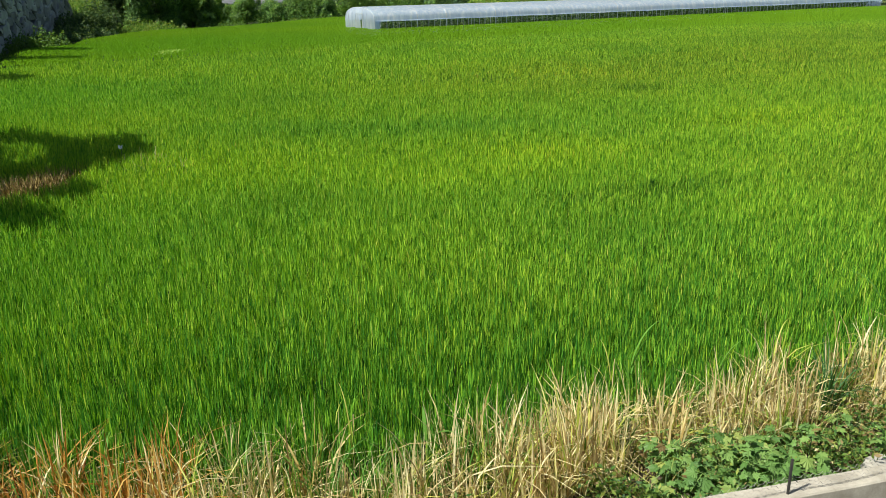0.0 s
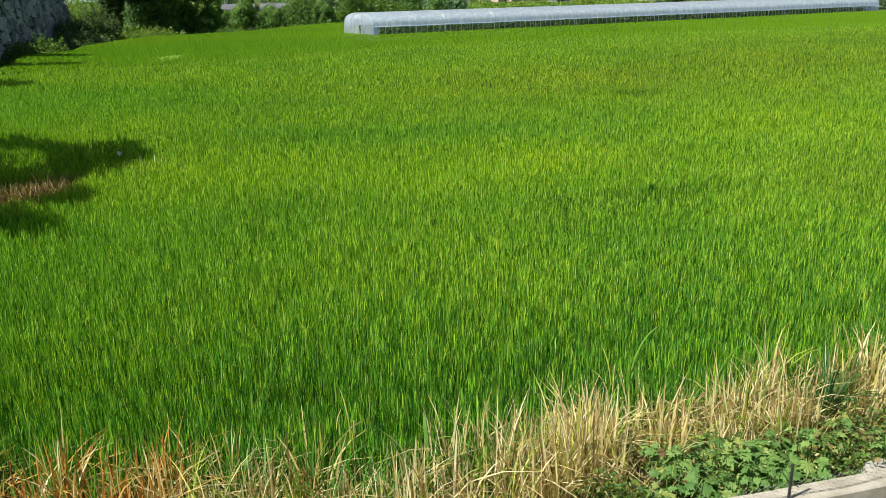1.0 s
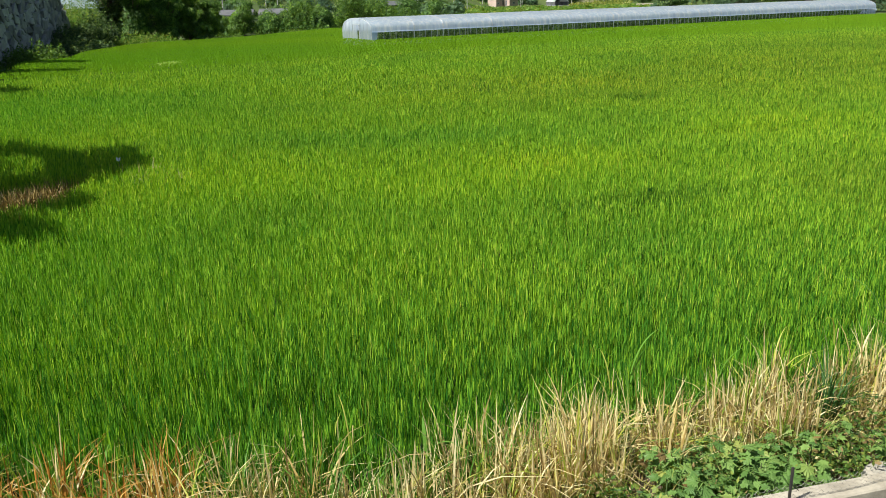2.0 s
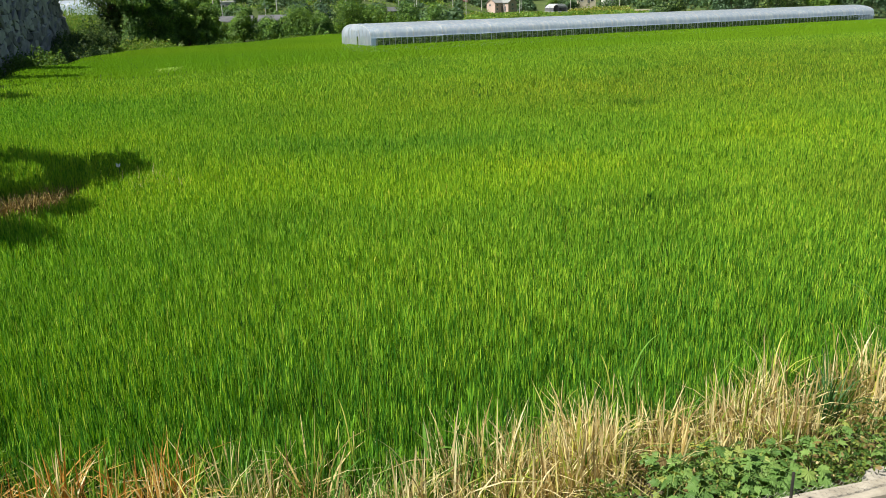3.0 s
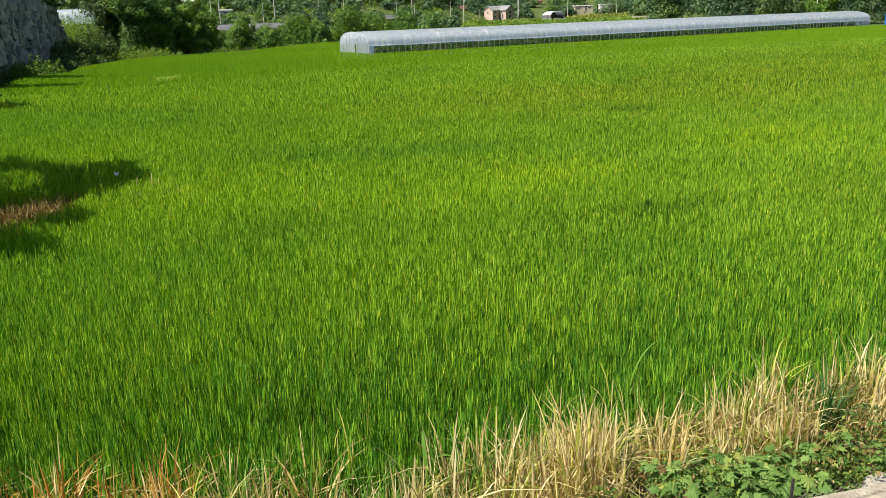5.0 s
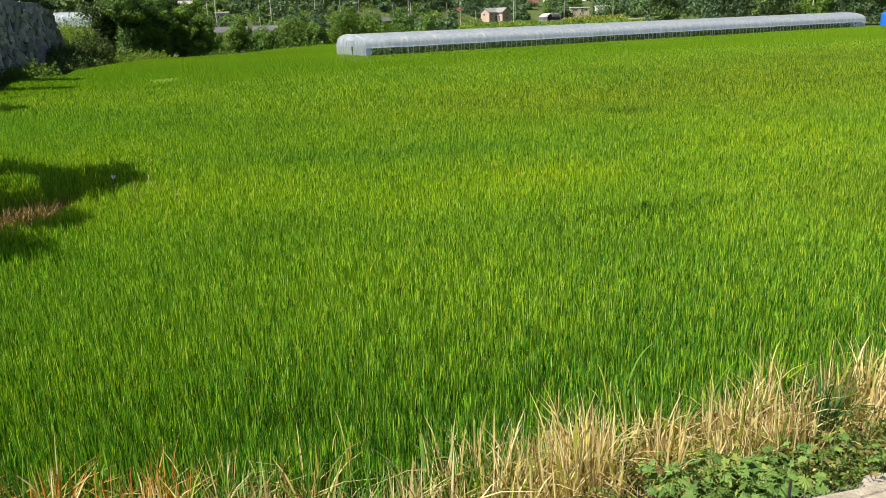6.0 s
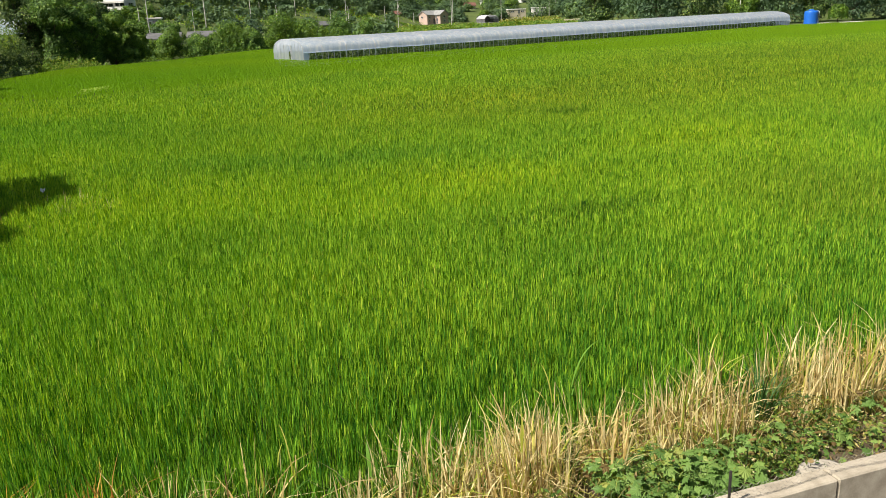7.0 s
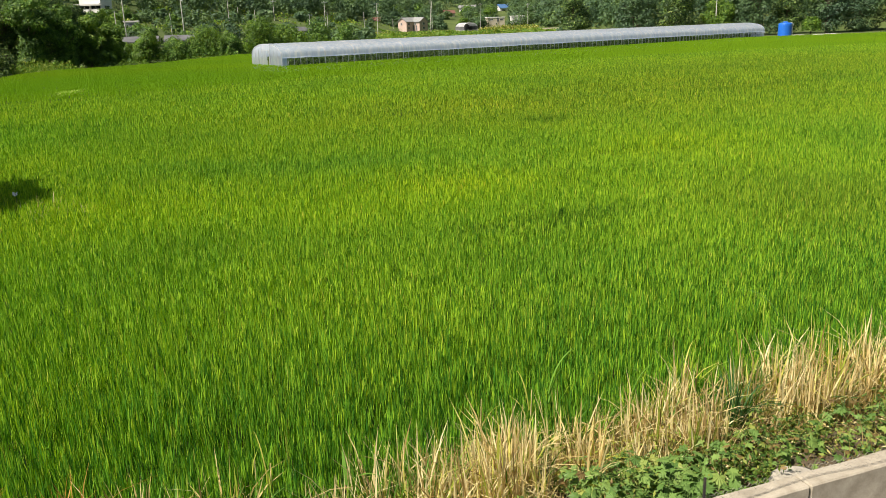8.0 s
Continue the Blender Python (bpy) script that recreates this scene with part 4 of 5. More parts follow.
def build_dead_stems():
    """Thin brown stems of last season's weeds standing among the green ones."""
    rng = np.random.default_rng(24)
    n = 2600
    x = rng.uniform(1.6, 8.5, n)
    y = kerb_y(x) + 0.12 + (edge_y(x) - kerb_y(x) - 0.1) * rng.uniform(0, 1, n) ** 0.6
    keep = np.sin(x * 3.7 + 1) * np.sin(y * 4.3 + x) + rng.normal(0, 0.4, n) > 0.0
    x, y = x[keep], y[keep]
    n = len(x)
    h = rng.uniform(0.12, 0.42, n)
    v, f = long_blades(rng, x, y, np.full(n, 0.3), h, rng.uniform(0.004, 0.009, n), rng.uniform(0, 0.15, n), rng.uniform(0, 0.7, n) * h, 4)
    tagged(new("dead_stems", arrays("dead_stems", v, f, M_DEAD)), "thin brown dead stems among the weeds on the bank", "dead stems", kind="stuff")


build_dead_stems()


# ---------------------------------------------------------------- greenhouse and tank
def arch(u, wide=7.0, side=1.25, top=2.55):
    """A point of the hoop, u from 0 to 1: upright side, curved roof, upright side."""
    if u < 0.14:
        return -wide / 2, side * u / 0.14
    if u > 0.86:
        return wide / 2, side * (1 - u) / 0.14
    a = math.pi * (1 - (u - 0.14) / 0.72)
    return math.cos(a) * wide / 2, side + (top - side) * math.sin(a) ** 0.62


def build_greenhouse():
    length = 76.8
    m = Matrix.Translation((-9.12, 78.72, 0.22)) @ Matrix.Rotation(math.atan2(0.501, 0.866), 4, "Z")
    house = thing("greenhouse", m, "long tunnel greenhouse of milky film with open side vents", "greenhouse")
    us = [0.14 + 0.72 * i / 22 for i in range(23)]
    bay = length / 24
    # roof film, one sheet to a bay, sagging slightly between hoops
    bm = bmesh.new()
    rings = []
    for k in range(21):
        sag = 0.0 if k % 4 == 0 else (0.022 if k % 4 == 2 else 0.015)
        rings.append([bm.verts.new((bay * k / 20, arch(u)[0] * (1 - 0.01 * sag), arch(u)[1] - sag)) for u in us])
    for a, b in zip(rings, rings[1:]):
        for i in range(len(us) - 1):
            bm.faces.new((a[i], b[i], b[i + 1], a[i + 1]))
    sheet = mesh_of("film", bm, M_FILM, True)
    for i in range(24):
        ob = part("film", sheet, None, house)
        ob.location = (i * bay, 0, 0)
    # hoops
    bm = bmesh.new()
    path = [arch(i / 26) for i in range(27)]
    for (y1, z1), (y2, z2) in zip(path, path[1:]):
        tube(bm, (0, y1 * 0.985, z1 - 0.06), (0, y2 * 0.985, z2 - 0.06), 0.034, 0.034, 5, False)
    hoop = mesh_of("hoop", bm, M_PIPE, True)
    for i in range(121):
        ob = part("hoop", hoop, None, house)
        ob.location = (i * length / 120, 0, 0)
    # white straps over the film: broad ones and narrow cords
    for w, places in ((0.06, (7.7, 13.4, 29.4, 42.6)), (0.045, (4.5, 46.3, 49.9, 60.8, 71.2)), (0.025, (10.5, 18.2, 23.9, 35.8, 39.2, 53.6, 57.3, 64.6, 68.0, 74.2))):
        bm = bmesh.new()
        for (y1, z1), (y2, z2) in zip(path[2:-2], path[3:-1]):
            bm.faces.new([bm.verts.new(p) for p in ((-w, y1 * 1.006, z1 + 0.018), (w, y1 * 1.006, z1 + 0.018), (w, y2 * 1.006, z2 + 0.018), (-w, y2 * 1.006, z2 + 0.018))])
        for q in (-1, 1):
            box(bm, (w * 1.1, 0.02, 1.3), (0, q * 3.53, 0.62))
        strap = mesh_of("strap", bm, M_STRAP)
        for q in places:
            ob = part("strap", strap, None, house)
            ob.location = (q, 0, 0)
    # rolled-up film along the vents, ridge pipe, low skirt
    for s in (-1, 1):
        bm = bmesh.new()
        for k in range(32):
            tube(bm, (length * k / 32, s * 3.53, 1.27 + 0.02 * math.sin(k * 2.1)), (length * (k + 1) / 32, s * 3.53, 1.27 + 0.02 * math.sin((k + 1) * 2.1)), 0.045, 0.045, 7, False)
        part("vent_roll", bm, M_FILM, house, "rolled-up film edge over the vent")
        bm = bmesh.new()
        box(bm, (length, 0.03, 0.32), (length / 2, s * 3.52, 0.16))
        part("skirt", bm, M_FILM, house)
    # end walls with framed doors; the film hangs straight down
    for e, x0 in ((0, 0.0), (1, length)):
        bm = bmesh.new()
        # film stretched from hoop to soil, with a gap where the door stands ajar
        for y1, y2, low in ((-3.5, -0.55, 0.0), (-0.55, -0.20, 1.95 if not e else 0.0), (-0.20, 3.5, 0.0)):
            ys = np.linspace(y1, y2, 14)
            tops = [1.25 + 1.30 * math.sqrt(max(0.0, 1 - (y / 3.5) ** 2)) ** 0.62 for y in ys]
            for k in range(13):
                bm.faces.new([bm.verts.new(q) for q in ((x0, ys[k], low), (x0, ys[k + 1], low), (x0, ys[k + 1], tops[k + 1]), (x0, ys[k], tops[k]))])
        bmesh.ops.remove_doubles(bm, verts=bm.verts, dist=0.001)
        wall = part("end_wall", bm, M_THIN_FILM, house, "thin clear film stretched over the end frame")
        for y in (-2.6, -1.75, -0.95, 0.95, 1.75, 2.6):
            bm = bmesh.new()
            tube(bm, (x0 - 0.03 if not e else x0 + 0.03, y, 0), (x0 - 0.03 if not e else x0 + 0.03, y, 2.1 if abs(y) > 1.5 else 2.5), 0.014, 0.014, 6)
            part("frame_bar", bm, M_PIPE, wall)
        bm = bmesh.new()
        xd = x0 - 0.05 if not e else x0 + 0.05
        for y in (-0.85, 0.85):
            box(bm, (0.03, 0.035, 1.95), (xd, y, 1.0))
        for z in (0.04, 1.95):
            box(bm, (0.03, 1.65, 0.035), (xd, 0, z))
        part("door_frame", bm, M_PIPE, wall)
    # the corner closed with film down to the soil at the near corner
    bm = bmesh.new()
    box(bm, (0.5, 0.02, 1.3), (0.25, -3.545, 0.64))
    part("side_sheet", bm, M_FILM, house, "closed film sheet at the end of the vent")
    # loose film bunched at the far end
    bm = bmesh.new()
    bmesh.ops.create_icosphere(bm, subdivisions=3, radius=1.0)
    for v in bm.verts:
        v.co = Vector((length + 1.0 + v.co.x * 0.9, v.co.y * 2.7, 1.0 + v.co.z * 0.95)) + noise.noise_vector(v.co * 3.5) * 0.7
    part("loose_film", bm, M_FILM, house, "bunched loose film at the end", True)
    # crop beds inside
    rng = np.random.default_rng(3)
    n = 22000
    p = np.stack([rng.uniform(1, length - 1, n), rng.choice([-2.5, -0.9, 0.9, 2.5], n) + rng.normal(0, 0.3, n), rng.uniform(0.1, 1.25, n)], 1)
    d = rng.normal(size=p.shape) + np.array([0, 0, 0.6])
    ob = tagged(new("greenhouse_crop", arrays("greenhouse_crop", *leaf_quads(p, d, 0.16, rng), M_TREE_DARK)), "dark leafy crop in beds inside the greenhouse", "crop", kind="stuff")
    ob.matrix_world = m


build_greenhouse()


def build_tank():
    tank = thing("water_tank", pose(64.8, 118.9, 0.15), "big bright blue plastic water tank beside the greenhouse", "water tank")
    bm = bmesh.new()
    prof = [(0.98, 0.0)]
    for k in range(8):
        z = 0.25 * k + 0.1
        prof += [(0.98, z), (0.988, z + 0.06), (0.98, z + 0.12)]
    prof += [(0.98, 2.2), (0.95, 2.30), (0.72, 2.40), (0.34, 2.44)]
    part("body", lathe(bm, prof, 40), M_TANK, tank, smooth=True)
    bm = bmesh.new()
    part("lid", lathe(bm, [(0.36, 2.42), (0.38, 2.54), (0.30, 2.58)], 24), M_TANK, tank, smooth=True)
    bm = bmesh.new()
    tube(bm, (1.08, -0.3, 0.0), (1.08, -0.3, 2.25), 0.035, 0.035, 8)
    tube(bm, (1.08, -0.3, 2.25), (0.8, -0.2, 2.42), 0.035, 0.035, 8)
    part("inlet_pipe", bm, M_STRAP, tank, "white plastic inlet pipe")
    bm = bmesh.new()
    box(bm, (3.0, 3.0, 0.17), (0, 0, -0.07), 0.02)
    part("plinth", bm, M_PATH, tank, "pale concrete plinth")


build_tank()


def build_far_path():
    """Concrete farm lane past the tank, along the far field edge."""
    bm = bmesh.new()
    for x, w in ((67.6, 3.2), (73.0, 3.4)):
        box(bm, (w, 2.4, 0.5), (x, 119.6 + 0.02 * x, 0.36), 0.03)
    tagged(new("farm_lane", mesh_of("farm_lane", bm, M_PATH)), "pale concrete farm lane along the far paddy edge", "path", kind="structure")


build_far_path()


# ---------------------------------------------------------------- stone wall at the side
def build_stone_wall():
    """Battered retaining wall of rough boulders with a concrete cap, the terrace behind it."""
    a, b = Vector((-44.1, 91.0, 0)), Vector((-31.7, 45.1, 0))
    d = (b - a).normalized()
    nrm = Vector((-d.y, d.x, 0))
    nrm = nrm if nrm.x > 0 else -nrm
    length, high = (b - a).length, 6.3
    m = Matrix((( d.x, nrm.x, 0, a.x), (d.y, nrm.y, 0, a.y), (0, 0, 1, 0), (0, 0, 0, 1)))
    wall = thing("stone_wall", m, "high battered retaining wall of rough grey boulders in shade", "wall", kind="structure")
    bm = bmesh.new()

    def end_x(z):
        """The end of the wall: upright above, stepping out into a lower shoulder."""
        return 0.3 - float(np.interp(z, [0, 2.2, 3.5, 4.9, high], [3.6, 3.3, 2.7, 0.7, 0.0]))

    layers = []
    for z in (-0.2, 2.2, 3.5, 4.9, high):
        front = 0.9 * (1 - max(z, 0) / high)
        layers.append([bm.verts.new(p) for p in ((end_x(z), -7.0, z), (end_x(z), front, z), (length, front, z), (length, -7.0, z))])
    for lo, hi in zip(layers, layers[1:]):
        for i in range(4):
            bm.faces.new((lo[i], hi[i], hi[(i + 1) % 4], lo[(i + 1) % 4]))
    bm.faces.new(layers[0])
    bm.faces.new(layers[-1][::-1])
    part("backing", bm, M_MORTAR, wall, "dark recessed joints")
    bm = bmesh.new()
    box(bm, (length - 0.3, 1.1, 0.55), (length / 2 + 0.1, -0.42, high + 0.27), 0.04)
    part("cap", bm, M_CAP, wall, "grey concrete cap")
    rng = np.random.default_rng(17)
    shapes = []
    for k in range(10):
        s = bmesh.new()
        bmesh.ops.create_cube(s, size=0.92)
        for v in s.verts:
            v.co += Vector((rng.uniform(-0.17, 0.17), rng.uniform(-0.10, 0.10), rng.uniform(-0.17, 0.17)))
        bmesh.ops.bevel(s, geom=s.edges[:], offset=0.07, segments=1, affect="EDGES")
        shapes.append(mesh_of("boulder", s, M_STONE))
    # boulders of mixed size wedged together over the face, none in rows
    spots = []
    for size in (0.95, 0.76, 0.6, 0.45):
        for _ in range(int(700 / size)):
            z = rng.uniform(0.15, high - 0.1)
            x = rng.uniform(end_x(z) + 0.3, 31.0)
            near = spots if len(spots) < 400 else spots[-700:]
            if all(((x - u) / 2.1) ** 2 + (1.2 * (z - w)) ** 2 > (0.425 * (size + q)) ** 2 for u, w, q in near):
                spots.append((x, z, size))
    small = []
    for k, (x, z, size) in enumerate(spots):
        m = (Matrix.Translation((x, 0.9 * (1 - z / high) + rng.uniform(-0.04, 0.14), z)) @ Matrix.Rotation(rng.normal(0, 0.3), 4, "Y")
             @ Matrix.Diagonal((size * rng.uniform(1.9, 2.5), rng.uniform(0.5, 0.75), size * rng.uniform(0.75, 1.0), 1)))
        shape = shapes[int(rng.integers(10))]
        if k < 300:
            ob = new("boulder", shape)
            ob.parent = wall
            ob.matrix_local = m
        else:
            small.append((shape, m))
    bm = bmesh.new()
    for shape, m in small:
        vs = [bm.verts.new(m @ v.co) for v in shape.vertices]
        for p in shape.polygons:
            bm.faces.new([vs[q] for q in p.vertices])
    rest = part("small_boulders", bm, M_STONE, wall, "smaller stones wedged between the boulders")
    rest["kind"] = "stuff"
    for z in np.arange(0.3, high, 0.62):
        for y in np.arange(0.3, -2.6, -0.85):
            ob = new("boulder", shapes[int(rng.integers(10))])
            ob.parent = wall
            ob.matrix_local = Matrix.Translation((end_x(z), y, z)) @ Matrix.Rotation(rng.uniform(0, 6.3), 4, "X") @ Matrix.Diagonal((0.55, 0.95, 0.8, 1))
    return wall


build_stone_wall()


def mound(name, x, y, z, w, dpt, h, leaf, count, material, label, category, seed, fill=0.5):
    """Low leafy growth heaped over the ground."""
    rng = np.random.default_rng(seed)
    px, py = rng.uniform(-1, 1, count), rng.uniform(-1, 1, count)
    k = np.maximum(0, 1 - px ** 4) * np.maximum(0, 1 - py ** 4)
    hh = h * (0.45 + 0.3 * np.sin(px * w * 1.3 + seed) * np.cos(py * dpt * 1.7) + 0.25 * np.sin(px * w * 3.1)) + h * 0.25
    p = np.stack([x + px * w / 2, y + py * dpt / 2, z + np.maximum(0.05, hh * k * rng.uniform(0.2, 1.0, count) ** fill)], 1)
    d = rng.normal(size=p.shape) * 0.8 + np.array([0, 0, 0.7])
    return tagged(new(name, arrays(name, *leaf_quads(p, d, leaf, rng), material)), label, category, kind="stuff")


# growth along the field edge in front of the wall and below the trees
mound("weed_strip", -31.6, 51.5, 0.0, 4.5, 9.0, 0.8, 0.10, 4050, M_BUSH, "low weeds at the foot of the stone wall", "weeds", 2)
mound("weed_strip", -31.0, 60.2, 0.0, 4.6, 5.0, 1.9, 0.11, 4600, M_BUSH, "tall sunlit weeds in front of the stone wall", "weeds", 13)
# the dark leaf material here also paints the wall's shade into the growth
mound("weed_strip", -36.2, 66.5, 0.0, 5.0, 11.0, 1.5, 0.11, 6075, M_TREE_DARK, "dark weeds in the shade of the stone wall", "weeds", 3)
mound("weed_strip", -35.4, 76.0, 0.0, 6.5, 9.0, 1.8, 0.11, 6750, M_TREE_DARK, "dark weeds in the shade of the stone wall", "weeds", 4)
mound("weed_strip", -39.2, 84.5, 0.0, 5.2, 8.0, 3.0, 0.11, 11000, M_TREE_DARK, "bushy growth beside the end of the stone wall", "weeds", 5)
mound("weed_strip", -37.7, 86.5, 0.0, 4.6, 6.5, 3.7, 0.12, 9000, M_TREE_DARK, "bushy growth beside the end of the stone wall", "weeds", 51, 0.35)
mound("weed_strip", -32.6, 86.5, 0.0, 8.0, 6.0, 1.7, 0.11, 8100, M_WEED, "pale green weeds at the paddy edge below the trees", "weeds", 6)
mound("weed_strip", -25.6, 92.5, 0.0, 5.0, 6.5, 1.1, 0.11, 3375, M_BUSH, "low weeds at the paddy edge below the trees", "weeds", 7)
mound("weed_strip", -47.0, 101.0, 0.9, 13.0, 10.0, 4.3, 0.12, 20250, M_WEED, "sunlit shrubs on the slope behind the wall", "weeds", 8, 0.16)
mound("terrace_hedge", -45.2, 80.0, 6.3, 5.0, 24.0, 2.8, 0.24, 6500, M_TREE_DARK, "dark hedge on the terrace above the stone wall", "hedge", 12)
mound("grass_strip", -20.0, 108.0, 0.0, 7.0, 14.0, 0.9, 0.14, 3000, M_WEED, "grassy bank at the far paddy edge", "weeds", 9)
mound("thicket", -25.0, 116.5, 0.0, 17.0, 5.0, 2.6, 0.19, 6000, M_TREE, "low leafy thicket between the bushes behind the paddy", "thicket", 41, 0.3)
mound("thicket", -10.5, 124.5, 0.0, 17.0, 6.0, 3.4, 0.20, 7000, M_BUSH, "low leafy thicket between the bushes behind the paddy", "thicket", 42, 0.3)
mound("flower_row", 58.0, 312.0, 0.0, 30.0, 8.0, 2.4, 0.36, 4500, M_FLOWER, "yellow flowering rows in the village gardens", "flowers", 14)
mound("flower_row", 2.0, 285.0, 0.0, 26.0, 8.0, 1.4, 0.34, 2600, M_FLOWER, "yellow flowering rows in the village gardens", "flowers", 15)
mound("grass_strip", 92.0, 117.0, 0.0, 52.0, 3.0, 0.8, 0.16, 5000, M_WEED, "grass beside the concrete farm lane", "weeds", 10)

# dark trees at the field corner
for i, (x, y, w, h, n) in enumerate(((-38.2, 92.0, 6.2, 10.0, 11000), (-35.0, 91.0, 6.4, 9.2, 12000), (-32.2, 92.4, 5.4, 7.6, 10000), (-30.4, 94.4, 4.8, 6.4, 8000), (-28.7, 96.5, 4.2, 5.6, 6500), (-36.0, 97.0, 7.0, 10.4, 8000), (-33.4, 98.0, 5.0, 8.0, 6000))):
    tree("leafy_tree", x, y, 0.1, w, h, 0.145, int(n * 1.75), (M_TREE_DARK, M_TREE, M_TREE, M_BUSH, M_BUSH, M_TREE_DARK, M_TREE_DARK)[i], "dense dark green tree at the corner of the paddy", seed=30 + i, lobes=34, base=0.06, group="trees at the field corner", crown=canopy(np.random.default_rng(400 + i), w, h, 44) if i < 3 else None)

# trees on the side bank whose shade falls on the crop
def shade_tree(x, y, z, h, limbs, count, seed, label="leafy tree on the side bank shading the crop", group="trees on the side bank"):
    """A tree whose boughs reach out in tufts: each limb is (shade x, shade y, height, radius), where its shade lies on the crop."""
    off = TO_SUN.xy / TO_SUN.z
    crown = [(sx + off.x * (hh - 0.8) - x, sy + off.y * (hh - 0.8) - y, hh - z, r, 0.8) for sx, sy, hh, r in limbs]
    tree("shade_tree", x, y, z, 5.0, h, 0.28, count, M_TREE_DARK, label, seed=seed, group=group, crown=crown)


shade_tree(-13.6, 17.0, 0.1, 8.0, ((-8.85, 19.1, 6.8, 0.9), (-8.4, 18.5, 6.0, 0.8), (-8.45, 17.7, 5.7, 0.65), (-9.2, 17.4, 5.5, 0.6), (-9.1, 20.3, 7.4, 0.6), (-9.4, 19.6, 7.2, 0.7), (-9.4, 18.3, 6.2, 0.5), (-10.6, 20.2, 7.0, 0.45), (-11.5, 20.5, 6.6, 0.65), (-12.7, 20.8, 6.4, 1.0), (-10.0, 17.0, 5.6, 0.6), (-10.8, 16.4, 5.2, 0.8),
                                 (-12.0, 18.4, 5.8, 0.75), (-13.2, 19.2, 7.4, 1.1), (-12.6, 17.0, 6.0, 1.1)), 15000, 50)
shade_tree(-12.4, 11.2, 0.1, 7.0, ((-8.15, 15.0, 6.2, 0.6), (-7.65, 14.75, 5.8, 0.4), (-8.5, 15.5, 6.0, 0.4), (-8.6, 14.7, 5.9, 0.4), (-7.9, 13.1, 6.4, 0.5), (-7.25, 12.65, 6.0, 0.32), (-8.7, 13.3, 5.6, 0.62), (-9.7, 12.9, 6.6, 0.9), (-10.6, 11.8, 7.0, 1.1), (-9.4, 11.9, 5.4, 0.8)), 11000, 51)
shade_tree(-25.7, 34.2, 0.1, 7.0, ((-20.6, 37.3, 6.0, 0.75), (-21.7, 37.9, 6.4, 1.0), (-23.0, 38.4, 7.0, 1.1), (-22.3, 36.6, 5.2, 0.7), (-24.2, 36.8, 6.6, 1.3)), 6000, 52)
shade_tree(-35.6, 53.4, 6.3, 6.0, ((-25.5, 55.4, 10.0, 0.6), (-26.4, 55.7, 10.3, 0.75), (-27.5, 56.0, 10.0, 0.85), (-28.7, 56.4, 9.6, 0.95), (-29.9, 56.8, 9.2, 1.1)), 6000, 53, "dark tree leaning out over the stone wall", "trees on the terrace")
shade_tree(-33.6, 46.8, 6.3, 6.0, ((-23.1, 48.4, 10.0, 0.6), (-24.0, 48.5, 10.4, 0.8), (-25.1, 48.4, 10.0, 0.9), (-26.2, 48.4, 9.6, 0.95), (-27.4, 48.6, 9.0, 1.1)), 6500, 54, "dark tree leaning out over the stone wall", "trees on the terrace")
for i, (x, y, w, h) in enumerate(((-41.6, 66.0, 5.0, 8.4), (-42.6, 70.5, 5.0, 8.4), (-43.6, 75.0, 5.0, 8.0), (-44.8, 79.5, 4.6, 8.6), (-46.2, 83.8, 4.8, 9.0), (-47.2, 87.6, 4.4, 8.6))):
    tree("terrace_tree", x, y, 6.3, w, h, 0.36, 2200, M_TREE_DARK, "dark tree on the terrace above the wall", seed=60 + i, lobes=14, base=0.15, group="trees on the terrace")

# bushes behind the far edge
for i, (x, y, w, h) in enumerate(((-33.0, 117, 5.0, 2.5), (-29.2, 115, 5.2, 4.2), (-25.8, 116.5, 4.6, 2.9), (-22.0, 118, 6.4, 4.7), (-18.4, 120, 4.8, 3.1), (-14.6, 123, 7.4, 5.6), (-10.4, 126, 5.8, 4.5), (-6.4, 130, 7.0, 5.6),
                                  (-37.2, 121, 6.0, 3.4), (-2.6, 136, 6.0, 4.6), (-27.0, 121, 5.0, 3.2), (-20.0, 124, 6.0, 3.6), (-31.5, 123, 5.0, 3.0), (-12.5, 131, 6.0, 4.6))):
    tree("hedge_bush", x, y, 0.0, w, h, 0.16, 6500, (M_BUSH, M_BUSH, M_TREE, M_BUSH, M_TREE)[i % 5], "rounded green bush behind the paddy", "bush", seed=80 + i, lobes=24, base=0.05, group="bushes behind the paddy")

# garden trees on the slope below the white house
for i, (x, y, w, h) in enumerate(((-66, 186, 6, 4.2), (-55.5, 186, 5, 2.6), (-60.0, 180, 6, 2.4), (-53, 184, 5, 2.6), (-49, 186, 5, 2.4), (-57, 164, 6, 3.4), (-65, 172, 6, 4.0), (-51, 162, 5, 3.2), (-46, 158, 5, 3.0), (-52, 172, 5, 3.6), (-47, 178, 5, 3.2), (-43, 168, 5, 3.4), (-36, 170, 5, 3.6), (-30, 168, 6, 3.8), (-24, 176, 6, 4.0), (-55, 150, 6, 4.4),
                                  (-48, 146, 6, 4.2), (-46, 135, 6, 4.4), (-41, 138, 6, 3.4), (-36.5, 140, 5, 3.2), (-28, 142, 5, 3.6), (-28.6, 94.0, 3.2, 2.4))):
    tree("garden_tree", x, y, float(ground_z(x, y)) - 0.1, w, h, 0.30, 1700, M_TREE_DARK if x < -0.33 * y else (M_BUSH, M_TREE, M_TREE_DARK)[i % 3], "leafy garden tree on the slope", seed=140 + i, lobes=18, base=0.05, group="garden trees on the slope")

# shrubs covering the slope below the white house
rng_slope = np.random.default_rng(71)
